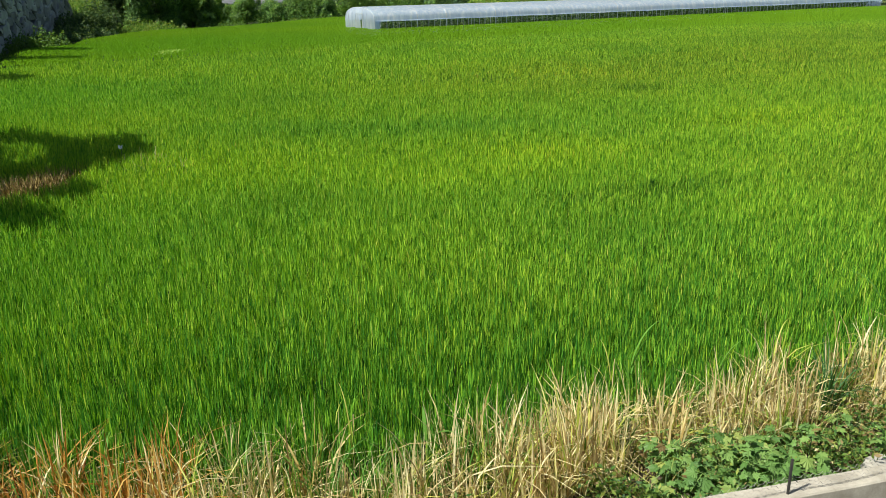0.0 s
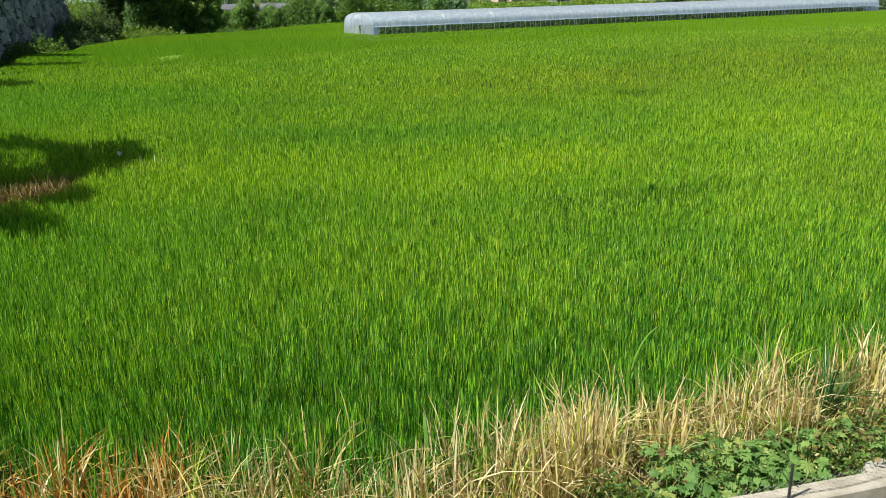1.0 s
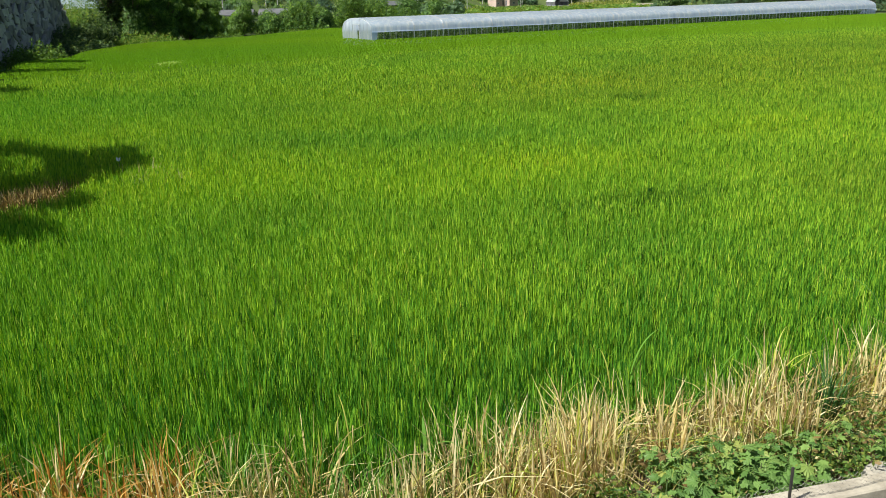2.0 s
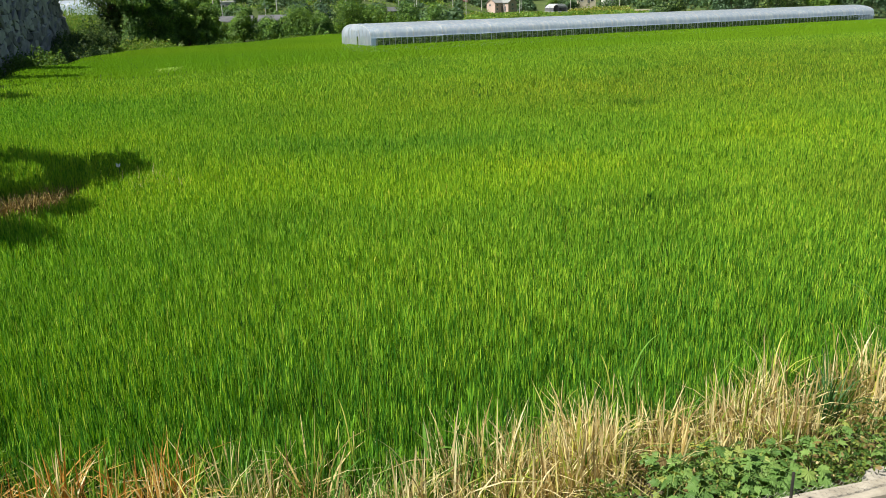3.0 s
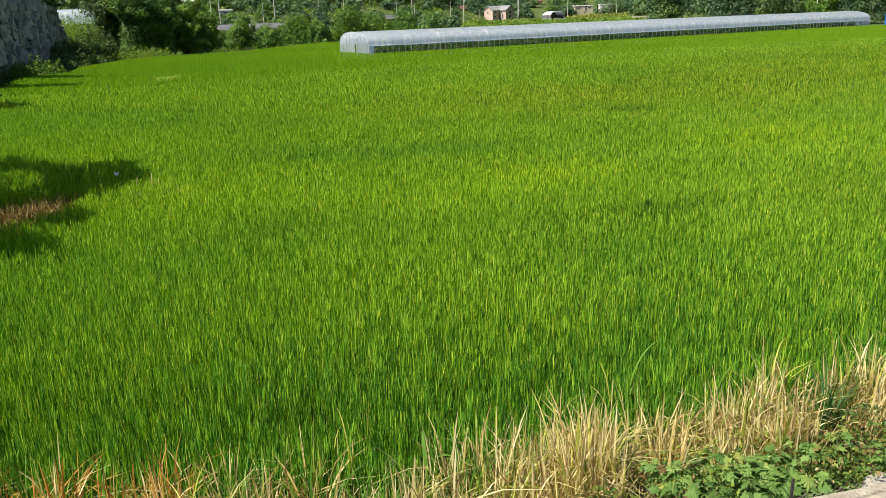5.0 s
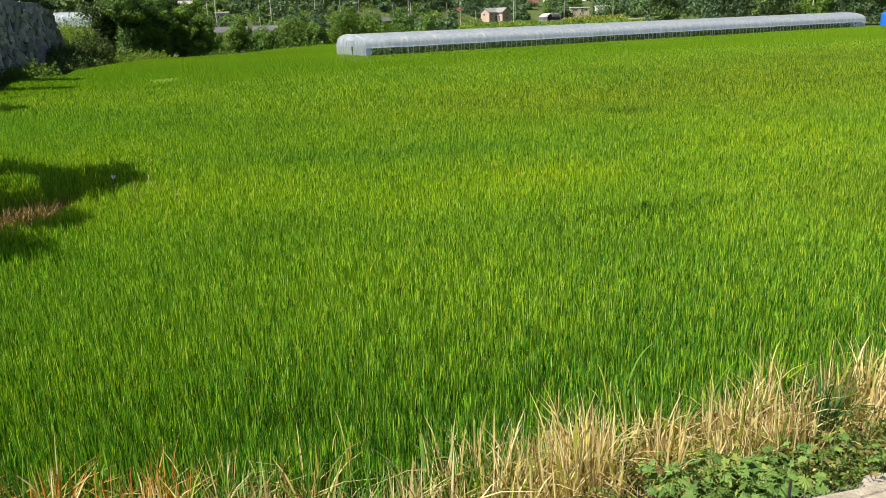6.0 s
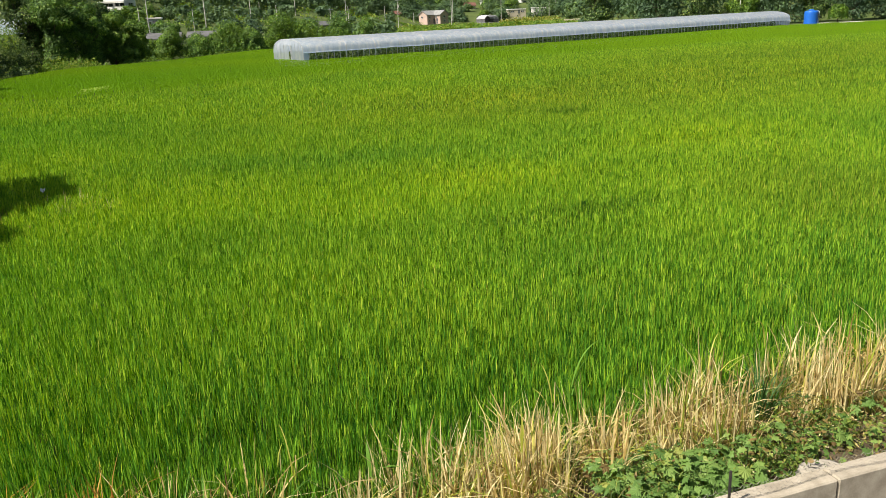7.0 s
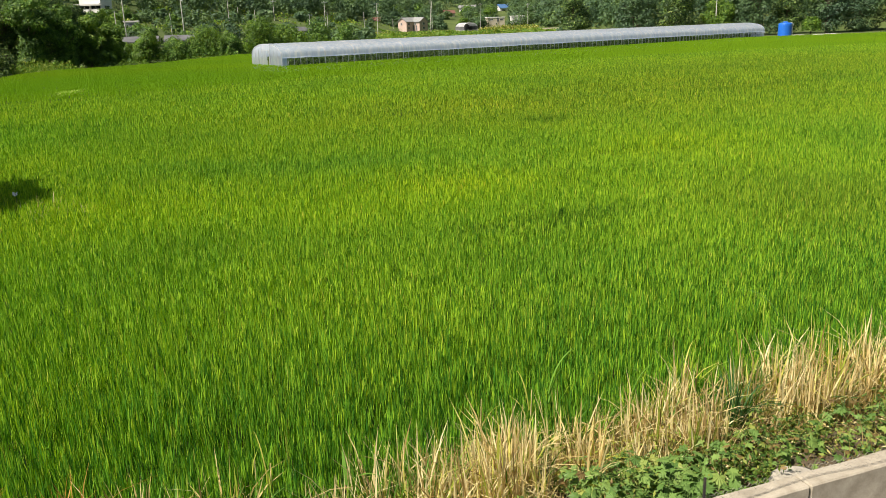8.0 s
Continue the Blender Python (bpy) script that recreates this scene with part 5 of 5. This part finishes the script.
for i in range(26):
    y = rng_slope.uniform(152, 214)
    x = y * rng_slope.uniform(-0.30, -0.15)
    if abs(x + 51.5) < 4 and 180 < y < 192:
        continue
    tree("slope_shrub", x, y, float(ground_z(x, y)) - 0.1, rng_slope.uniform(4, 8), rng_slope.uniform(1.6, 3.4), 0.33, 1300, (M_BUSH, M_TREE, M_WOODS)[i % 3], "spreading green shrub on the garden slope", "shrub", seed=300 + i, lobes=12, base=0.0, group="shrubs on the slope")

# orchard trees between the village houses
for i, (x, y, w, h) in enumerate(((39.5, 372, 7.0, 3.6), (50.6, 385, 9.4, 4.4), (58.3, 362, 9.5, 7.4), (30.5, 352, 6.1, 4.6), (28.9, 395, 11.0, 4.8), (16.7, 380, 9.3, 4.4), (49.6, 338, 6.3, 4.2), (71.5, 350, 7.5, 3.6), (44.5, 352, 7.0, 3.4), (34.0, 345, 6.0, 3.0))):
    tree("village_tree", x, y, float(ground_z(x, y)) - 0.1, w, h, 0.5, 900, (M_WOODS, M_TREE, M_BUSH)[i % 3], "round garden tree among the village houses", seed=240 + i, lobes=10, base=0.1, group="trees in the village")

# wood edge behind tank and greenhouse
for i, (x, y, w, h) in enumerate(((52, 152, 9, 10), (60, 150, 9, 11), (68.5, 151, 8, 7), (75, 149, 9, 12), (82, 150, 9, 10), (89, 148, 9, 12), (96, 150, 10, 12), (104, 149, 9, 11), (112, 151, 10, 12), (120, 150, 10, 13), (45, 168, 10, 10), (57, 164, 10, 13))):
    tree("wood_edge_tree", x, y, float(ground_z(x, y)), w, h, 0.26, 7800, (M_WOODS, M_TREE_DARK, M_WOODS)[i % 3] if i != 2 else M_BUSH, "tall broadleaf tree at the edge of the wood", seed=110 + i, lobes=30, base=0.1, group="trees at the wood edge")


def weeping_tree(x, y, w, h, n, seed):
    rng = np.random.default_rng(seed)
    z0 = float(ground_z(x, y))
    ob = thing("weeping_tree", pose(x, y, z0), "pale green weeping tree with hanging twigs", "tree")
    bm = bmesh.new()
    tube(bm, (0, 0, -0.3), (0, 0, h * 0.8), h * 0.04, h * 0.015, 7)
    for k in range(9):
        a = 2.4 * k
        tube(bm, (0, 0, h * 0.55), (math.cos(a) * w * 0.35, math.sin(a) * w * 0.35, h * 0.86), h * 0.014, h * 0.005, 5)
    part("trunk", bm, M_BARK, ob)
    a, r = rng.uniform(0, 2 * math.pi, n), w * 0.5 * rng.uniform(0.2, 1, n) ** 0.5
    strand = np.round(a * 9) / 9
    z = h * (0.95 - 0.35 * (2 * r / w) ** 2) * (1 - 0.75 * rng.uniform(0, 1, n) * (2 * r / w))
    p = np.stack([np.cos(strand) * r, np.sin(strand) * r, z], 1)
    d = np.stack([np.cos(strand), np.sin(strand), 0 * r], 1) + 0.5 * rng.normal(size=(n, 3))
    part("crown", arrays("crown", *leaf_quads(p, d, 0.24, rng, 2.2), M_BUSH), None, ob)


weeping_tree(83.0, 143.0, 3.4, 3.6, 1600, 1)
weeping_tree(79.6, 280.0, 9.0, 7.5, 3000, 2)


# ---------------------------------------------------------------- village and hill woods
def build_woods():
    """Far woods on the hills, as one heap of leaf tufts."""
    rng = np.random.default_rng(99)
    got = []
    spots = []
    for k in range(1080):
        a = rng.uniform(-0.60, 0.80)
        near = float(np.interp(a, [-0.6, -0.37, -0.34, -0.26, -0.18, -0.10, 0.0, 0.10, 0.20, 0.24, 0.30, 0.36, 0.95], [122, 135, 212, 235, 262, 285, 330, 408, 404, 300, 215, 165, 158]))
        y = near + 100 * rng.uniform(0, 1) ** 1.3
        spots.append((a * y, y, rng.uniform(5, 9), rng.uniform(6, 11)))
    for k in range(430):  # loose trees among the gardens
        a = rng.uniform(-0.26, 0.26)
        y = rng.uniform(190, 380)
        if not (0.015 < a < 0.245):
            spots.append((a * y, y, rng.uniform(2.4, 5.5), rng.uniform(1.2, 3.4)))
    for k in range(380):  # shrubs round the village houses
        a = rng.uniform(0.0, 0.25)
        y = rng.uniform(338, 410)
        if min(abs(a - q) for q in (0.1795, 0.1238, 0.1094)) > 0.008:
            spots.append((a * y, y, rng.uniform(3, 6), rng.uniform(1.6, 4.2)))
    for k in range(220):  # closing the slope behind the greenhouse
        a = rng.uniform(0.19, 0.36)
        y = float(np.interp(a, [0.19, 0.24, 0.30, 0.36], [352, 285, 215, 165])) + rng.uniform(0, 45)
        spots.append((a * y, y, rng.uniform(5, 9), rng.uniform(5, 10)))
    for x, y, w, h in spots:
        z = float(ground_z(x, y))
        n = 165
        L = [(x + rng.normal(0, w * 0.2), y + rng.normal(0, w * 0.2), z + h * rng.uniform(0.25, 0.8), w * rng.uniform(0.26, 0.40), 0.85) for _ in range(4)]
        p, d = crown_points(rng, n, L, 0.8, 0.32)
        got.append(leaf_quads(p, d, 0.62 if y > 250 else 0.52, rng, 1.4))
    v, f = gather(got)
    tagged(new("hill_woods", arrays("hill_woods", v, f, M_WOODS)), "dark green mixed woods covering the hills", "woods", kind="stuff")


build_woods()


def build_gardens():
    rng = np.random.default_rng(44)
    got = []
    for k in range(150):
        a, y = rng.uniform(-0.22, 0.25), rng.uniform(160, 335)
        x = a * y
        w, n = rng.uniform(6, 18), 170
        p = np.stack([x + rng.uniform(-w, w, n), y + rng.uniform(-1.2, 1.2, n), 0 * np.ones(n)], 1)
        p[:, 2] = ground_z(p[:, 0], p[:, 1]) + rng.uniform(0.05, 0.9, n)
        got.append(leaf_quads(p, rng.normal(size=p.shape) + np.array([0, 0, 0.8]), 0.5, rng))
    v, f = gather(got)
    tagged(new("garden_rows", arrays("garden_rows", v, f, M_WEED)), "rows of vegetables and flowers in village gardens", "garden", kind="stuff")


build_gardens()


def window(parent, w, h, m):
    win = new("window", None)
    bm = bmesh.new()
    t = 0.09
    for sx in (-1, 1):
        box(bm, (t, 0.12, h), (sx * (w / 2 - t / 2), 0, 0))
    for sz in (-1, 1):
        box(bm, (w - 2 * t, 0.12, t), (0, 0, sz * (h / 2 - t / 2)))
    box(bm, (0.06, 0.10, h - 2 * t), (0, 0, 0))
    win = part("window", bm, M_FRAME, parent)
    win.matrix_local = m
    bm = bmesh.new()
    box(bm, (w - 2 * t, 0.03, h - 2 * t), (0, 0.02, 0))
    part("pane", bm, M_GLASS, win)
    return win


def house(name, x, y, rz, w, d, h, roof, wall_mat, roof_mat, label, wins, sink=0.0, z=None, over=0.4):
    """A house with walls, a roof with eaves, windows set in its sides and a door. roof: gable height, or 0 for a flat slab."""
    z0 = float(ground_z(x, y)) if z is None else z
    ob = thing(name, pose(x, y, z0 - sink, 0, 0, rz), label, "house")
    bm = bmesh.new()
    foot = max(1.0, z0 - sink - float(ground_z(x, y)) + 0.4)
    box(bm, (w, d, h + foot), (0, 0, (h - foot) / 2))
    if roof:
        for s in (-1, 1):
            g = [bm.verts.new(p) for p in ((s * w / 2, -d / 2, h), (s * w / 2, d / 2, h), (s * w / 2, 0, h + roof))]
            bm.faces.new(g)
    part("wall", bm, wall_mat, ob)
    bm = bmesh.new()
    if roof:
        k = over / (d / 2) * roof
        for s in (-1, 1):
            lo = [(-w / 2 - over, s * (d / 2 + over), h - k), (w / 2 + over, s * (d / 2 + over), h - k), (w / 2 + over, 0, h + roof), (-w / 2 - over, 0, h + roof)]
            a = [bm.verts.new(p) for p in lo]
            b = [bm.verts.new((p[0], p[1], p[2] + 0.18)) for p in lo]
            bm.faces.new(a)
            bm.faces.new(b)
            for i in range(4):
                bm.faces.new((a[i], a[(i + 1) % 4], b[(i + 1) % 4], b[i]))
    else:
        box(bm, (w + over, d + over, 0.35), (0, 0, h + 0.17), 0.04)
    part("roof", bm, roof_mat, ob)
    for side, off, zc, ww, hh in wins:
        if side == "front":
            window(ob, ww, hh, pose(off, -d / 2 - 0.03, zc))
        else:
            window(ob, ww, hh, pose(-w / 2 - 0.03 if side == "left" else w / 2 + 0.03, off, zc, 0, 0, -90 if side == "left" else 90))
    bm = bmesh.new()
    box(bm, (0.95, 0.08, 2.0), (w * 0.1, -d / 2 - 0.03, 1.0), 0.02)
    part("door", bm, M_DARKROOF, ob, "dark house door")
    return ob


white = house("white_house", -60.9, 198, -16, 5.4, 4.6, 5.8, 0, M_WHITE, M_WHITE, "white flat-roofed house on the slope with balcony and window band",
      [("front", -1.45, 2.95, 2.5, 0.85), ("front", 1.45, 2.95, 2.5, 0.85), ("front", -1.3, 0.9, 2.2, 1.1), ("front", 1.6, 0.9, 1.8, 1.1), ("left", 0, 2.9, 1.8, 0.9), ("right", 0, 2.9, 1.8, 0.9)], z=6.9)
bm = bmesh.new()
box(bm, (6.4, 1.3, 0.16), (0.0, -3.15, 1.75), 0.02)
box(bm, (6.4, 0.12, 0.62), (0.0, -3.75, 2.1), 0.02)
part("balcony", bm, M_WHITE, white, "white balcony with a solid parapet")
bm = bmesh.new()
box(bm, (6.6, 1.3, 0.22), (0.0, -3.15, 3.6), 0.02)
part("canopy", bm, M_WHITE, white, "white slab over the windows")
for sx in (-2.9, 0.3, 2.9):
    bm = bmesh.new()
    box(bm, (0.16, 0.16, 2.7), (sx, -3.6, 0.4))
    part("column", bm, M_WHITE, white)
house("pink_house", 19.4, 332, 38, 6.2, 5.2, 3.5, 1.5, M_PINK, M_GREYROOF, "pink rendered house with a grey gabled roof",
      [("left", 0.5, 2.6, 1.1, 0.9), ("front", -1.9, 2.6, 1.1, 0.9), ("front", 1.9, 2.6, 1.1, 0.9), ("front", -2.0, 1.0, 1.1, 0.9)], z=1.1)
house("pink_house", 24.0, 331, -52, 5.0, 4.4, 3.5, 1.5, M_PINK, M_GREYROOF, "gabled wing of the pink rendered house", [("right", 0.0, 2.6, 1.2, 1.0), ("right", 0.0, 1.0, 1.2, 0.9), ("front", 0, 2.6, 1.0, 0.9)], z=1.1)
house("low_house", -40.5, 152, 10, 7.0, 5.0, 1.9, 0.8, M_BEIGE, M_DARKROOF, "low shed with a dark covered roof among bushes", [("front", 0, 1.2, 1.4, 0.8)], z=0.5)
house("low_house", -33.5, 156, 6, 5.0, 4.0, 1.9, 0.8, M_BEIGE, M_DARKROOF, "low shed with a dark covered roof among bushes", [("front", 0, 1.2, 1.4, 0.8)], z=0.5)
house("garden_shed", -51.5, 190, 10, 3.4, 2.6, 2.3, 0, M_WHITE, M_WHITE, "small white garden shed on the slope", [("front", -0.8, 1.4, 0.9, 0.8)], z=3.9)
house("blue_shed", -16.5, 236, 30, 4.4, 3.5, 2.2, 0.9, M_DARKROOF, M_DARKROOF, "small dark shed with a slate-grey roof", [("front", 0, 1.3, 1.0, 0.8)], z=0.8)
house("long_shed", 56.8, 341, 4, 7.4, 4.0, 1.5, 0, M_BEIGE, M_WHITE, "long low shed with a white flat roof", [("front", -2.0, 0.8, 1.4, 0.7), ("front", 2.2, 0.8, 1.4, 0.7)], z=3.6)
house("container_office", 66.6, 341, 2, 6.2, 2.4, 2.0, 0, M_WHITE, M_WHITE, "white container office in the village", [("front", -1.8, 1.2, 1.0, 0.7), ("front", 1.6, 1.2, 1.0, 0.7)], z=3.4)
house("hill_house", 72.5, 404, 12, 8.0, 7.0, 2.8, 1.8, M_WHITE, M_BLUEROOF, "white hillside house with a blue roof", [("front", -2.2, 1.6, 1.8, 1.2), ("front", 2.2, 1.6, 1.8, 1.2)], z=7.0)
house("hill_house", 53.5, 404, -10, 8.0, 7.0, 4.4, 1.2, M_WHITE, M_GREYROOF, "white hillside house with a grey roof", [("front", -2.2, 3.0, 1.8, 1.2), ("front", 2.2, 3.0, 1.8, 1.2)], z=6.0)
house("hill_house", 42.0, 384, 8, 4.6, 4.0, 1.8, 1.2, M_BEIGE, M_REDROOF, "small hillside house with a red roof", [("front", -1.1, 1.0, 1.0, 0.7)], z=6.2)
house("hill_house", 7.4, 342, -20, 3.4, 3.0, 1.6, 1.0, M_BEIGE, M_REDROOF, "small house with a red roof among trees", [("front", -0.9, 1.0, 0.8, 0.6)], z=4.0)


def arched_shed(x, y, z, rz, w, l, h):
    ob = thing("arched_shed", pose(x, y, z, 0, 0, rz), "shed with a rounded white roof and dark open front", "shed")
    bm = bmesh.new()
    ring = [[bm.verts.new((math.cos(math.pi * i / 12) * w / 2, s * l / 2, h * 0.45 + math.sin(math.pi * i / 12) * h * 0.55)) for i in range(13)] for s in (-1, 1)]
    for i in range(12):
        bm.faces.new((ring[0][i], ring[0][i + 1], ring[1][i + 1], ring[1][i]))
    bmesh.ops.solidify(bm, geom=bm.faces[:], thickness=0.12)
    part("roof", bm, M_STRAP, ob)
    bm = bmesh.new()
    for s in (-1, 1):
        box(bm, (0.15, l, h * 0.5), (s * w * 0.49, 0, h * 0.22))
    box(bm, (w * 0.96, 0.15, h * 0.9), (0, l * 0.45, h * 0.42))
    part("wall", bm, M_DARKROOF, ob)
    bm = bmesh.new()
    box(bm, (w * 1.1, l * 1.05, z + 0.3), (0, 0, -(z + 0.3) / 2), 0.05)
    part("plinth", bm, M_CAP, ob, "concrete plinth under the shed")


arched_shed(39.2, 300, 1.0, 20, 5.6, 7.0, 2.6)


def side_greenhouse():
    ob = thing("small_greenhouse", pose(-55.2, 120, 4.3, 0, 0, 4), "small white film greenhouse on the terrace", "greenhouse")
    bm = bmesh.new()
    us = [i / 16 for i in range(17)]
    rings = [[bm.verts.new((x, arch(u, 4.5, 0.8, 2.1)[0], arch(u, 4.5, 0.8, 2.1)[1])) for u in us] for x in np.linspace(-5, 5, 9)]
    for a, b in zip(rings, rings[1:]):
        for i in range(16):
            bm.faces.new((a[i], b[i], b[i + 1], a[i + 1]))
    bm.faces.new(rings[0])
    bm.faces.new(rings[-1])
    part("film", bm, M_FILM, ob)
    for x in np.linspace(-5, 5, 6):
        bm = bmesh.new()
        path = [arch(i / 16, 4.54, 0.8, 2.13) for i in range(17)]
        for (y1, z1), (y2, z2) in zip(path, path[1:]):
            tube(bm, (x, y1, z1), (x, y2, z2), 0.02, 0.02, 5, False)
        part("hoop", bm, M_PIPE, ob)


side_greenhouse()


def side_terrace():
    """The grassy terrace on which the small greenhouse stands, its sides sloping."""
    bm = bmesh.new()
    low = [bm.verts.new(p) for p in ((-66, 113, -0.1), (-46, 113, -0.1), (-46, 127, -0.1), (-66, 127, -0.1))]
    top = [bm.verts.new(p) for p in ((-63, 116.5, 4.29), (-48.6, 116.5, 4.29), (-48.6, 124, 4.29), (-63, 124, 4.29))]
    bm.faces.new(top)
    for i in range(4):
        bm.faces.new((low[i], low[(i + 1) % 4], top[(i + 1) % 4], top[i]))
    bmesh.ops.subdivide_edges(bm, edges=bm.edges[:], cuts=6, use_grid_fill=True)
    for v in bm.verts:
        if 0.2 < v.co.z < 4.2:
            v.co += noise.noise_vector(v.co * 0.6) * 0.35
    tagged(new("terrace", mesh_of("terrace", bm, M_GROUND, True)), "grassy terrace under the small greenhouse", "terrace", kind="structure")


side_terrace()


def village_wall():
    bm = bmesh.new()
    gx, gy = 64.4, 268.0
    gz = float(ground_z(gx, gy))
    box(bm, (7.4, 0.4, 1.5), (gx, gy, gz + 0.45), 0.05)
    tagged(new("garden_wall", mesh_of("garden_wall", bm, M_BEIGE)), "low beige garden wall in the village", "wall")
    sign = thing("sign_board", pose(72.7, 318, float(ground_z(72.7, 318.0)) - 1.0), "white sign board on two posts", "sign")
    bm = bmesh.new()
    box(bm, (1.6, 0.1, 1.1), (0, 0, 2.4), 0.03)
    part("board", bm, M_WHITE, sign)
    for s in (-1, 1):
        bm = bmesh.new()
        tube(bm, (s * 0.6, 0.1, 0), (s * 0.6, 0.1, 2.6), 0.06, 0.06, 6)
        part("post", bm, M_PIPE, sign)


village_wall()


def utility_pole(x, y, z, h, arms, rz):
    ob = thing("utility_pole", pose(x, y, z - 1.0, 0, 0, rz), "tall pale concrete utility pole with steel cross-arms" if arms else "slim pale concrete pole in the village", "utility pole", "poles in the village")
    bm = bmesh.new()
    tube(bm, (0, 0, min(0.0, float(ground_z(x, y)) - z + 0.6)), (0, 0, h + 1.0), 0.12, 0.07, 10)
    part("shaft", bm, M_POLE, ob)
    for k in range(arms):
        bm = bmesh.new()
        zz = h + 0.6 - 0.9 * k
        box(bm, (1.9, 0.09, 0.09), (0, -0.14, zz))
        for s in (-0.85, -0.3, 0.3, 0.85):
            tube(bm, (s, -0.14, zz + 0.04), (s, -0.14, zz + 0.26), 0.05, 0.035, 6)
        part("cross_arm", bm, M_PIPE, ob)
    if arms > 1:
        bm = bmesh.new()
        tube(bm, (0.32, 0, h - 2.6), (0.32, 0, h - 1.7), 0.22, 0.22, 10)
        part("transformer", bm, M_FRAME, ob)


for x, y, z, h, arms, rz in ((-47.2, 170, 3.0, 10.5, 1, 10), (-38.9, 185, 3.4, 10.5, 2, -5), (-35.9, 230, 3.6, 9.0, 1, 12), (-37.7, 260, 5.0, 5.5, 0, 0), (-34.2, 260, 5.2, 4.2, 0, 0), (-28.8, 230, 3.8, 5.2, 0, 0),
                             (-27.7, 270, 5.2, 7.4, 1, 5), (-14.6, 240, 2.4, 5.2, 1, 40), (-10.9, 260, 1.8, 9.8, 1, 8), (-9.8, 250, 1.5, 6.6, 0, 0), (1.5, 300, 1.8, 6.6, 0, 0), (5.9, 280, 1.0, 10.0, 2, 30),
                             (13.2, 330, 1.0, 4.8, 0, 0), (25.1, 290, 0.2, 13.2, 1, 10), (29.3, 332, 0.5, 12.0, 0, 0), (47.4, 320, 1.2, 9.6, 1, 10), (68.6, 330, 1.0, 9.4, 1, 30), (71.2, 330, 1.0, 8.2, 1, -20),
                             (76.0, 340, 2.0, 9.0, 0, 0), (67.7, 150, 0.5, 9.5, 1, 20), (-52.1, 181, 4.6, 4.0, 0, 0), (-44.0, 196, 4.6, 3.4, 0, 0)):
    utility_pole(x, y, z, h, arms, rz)
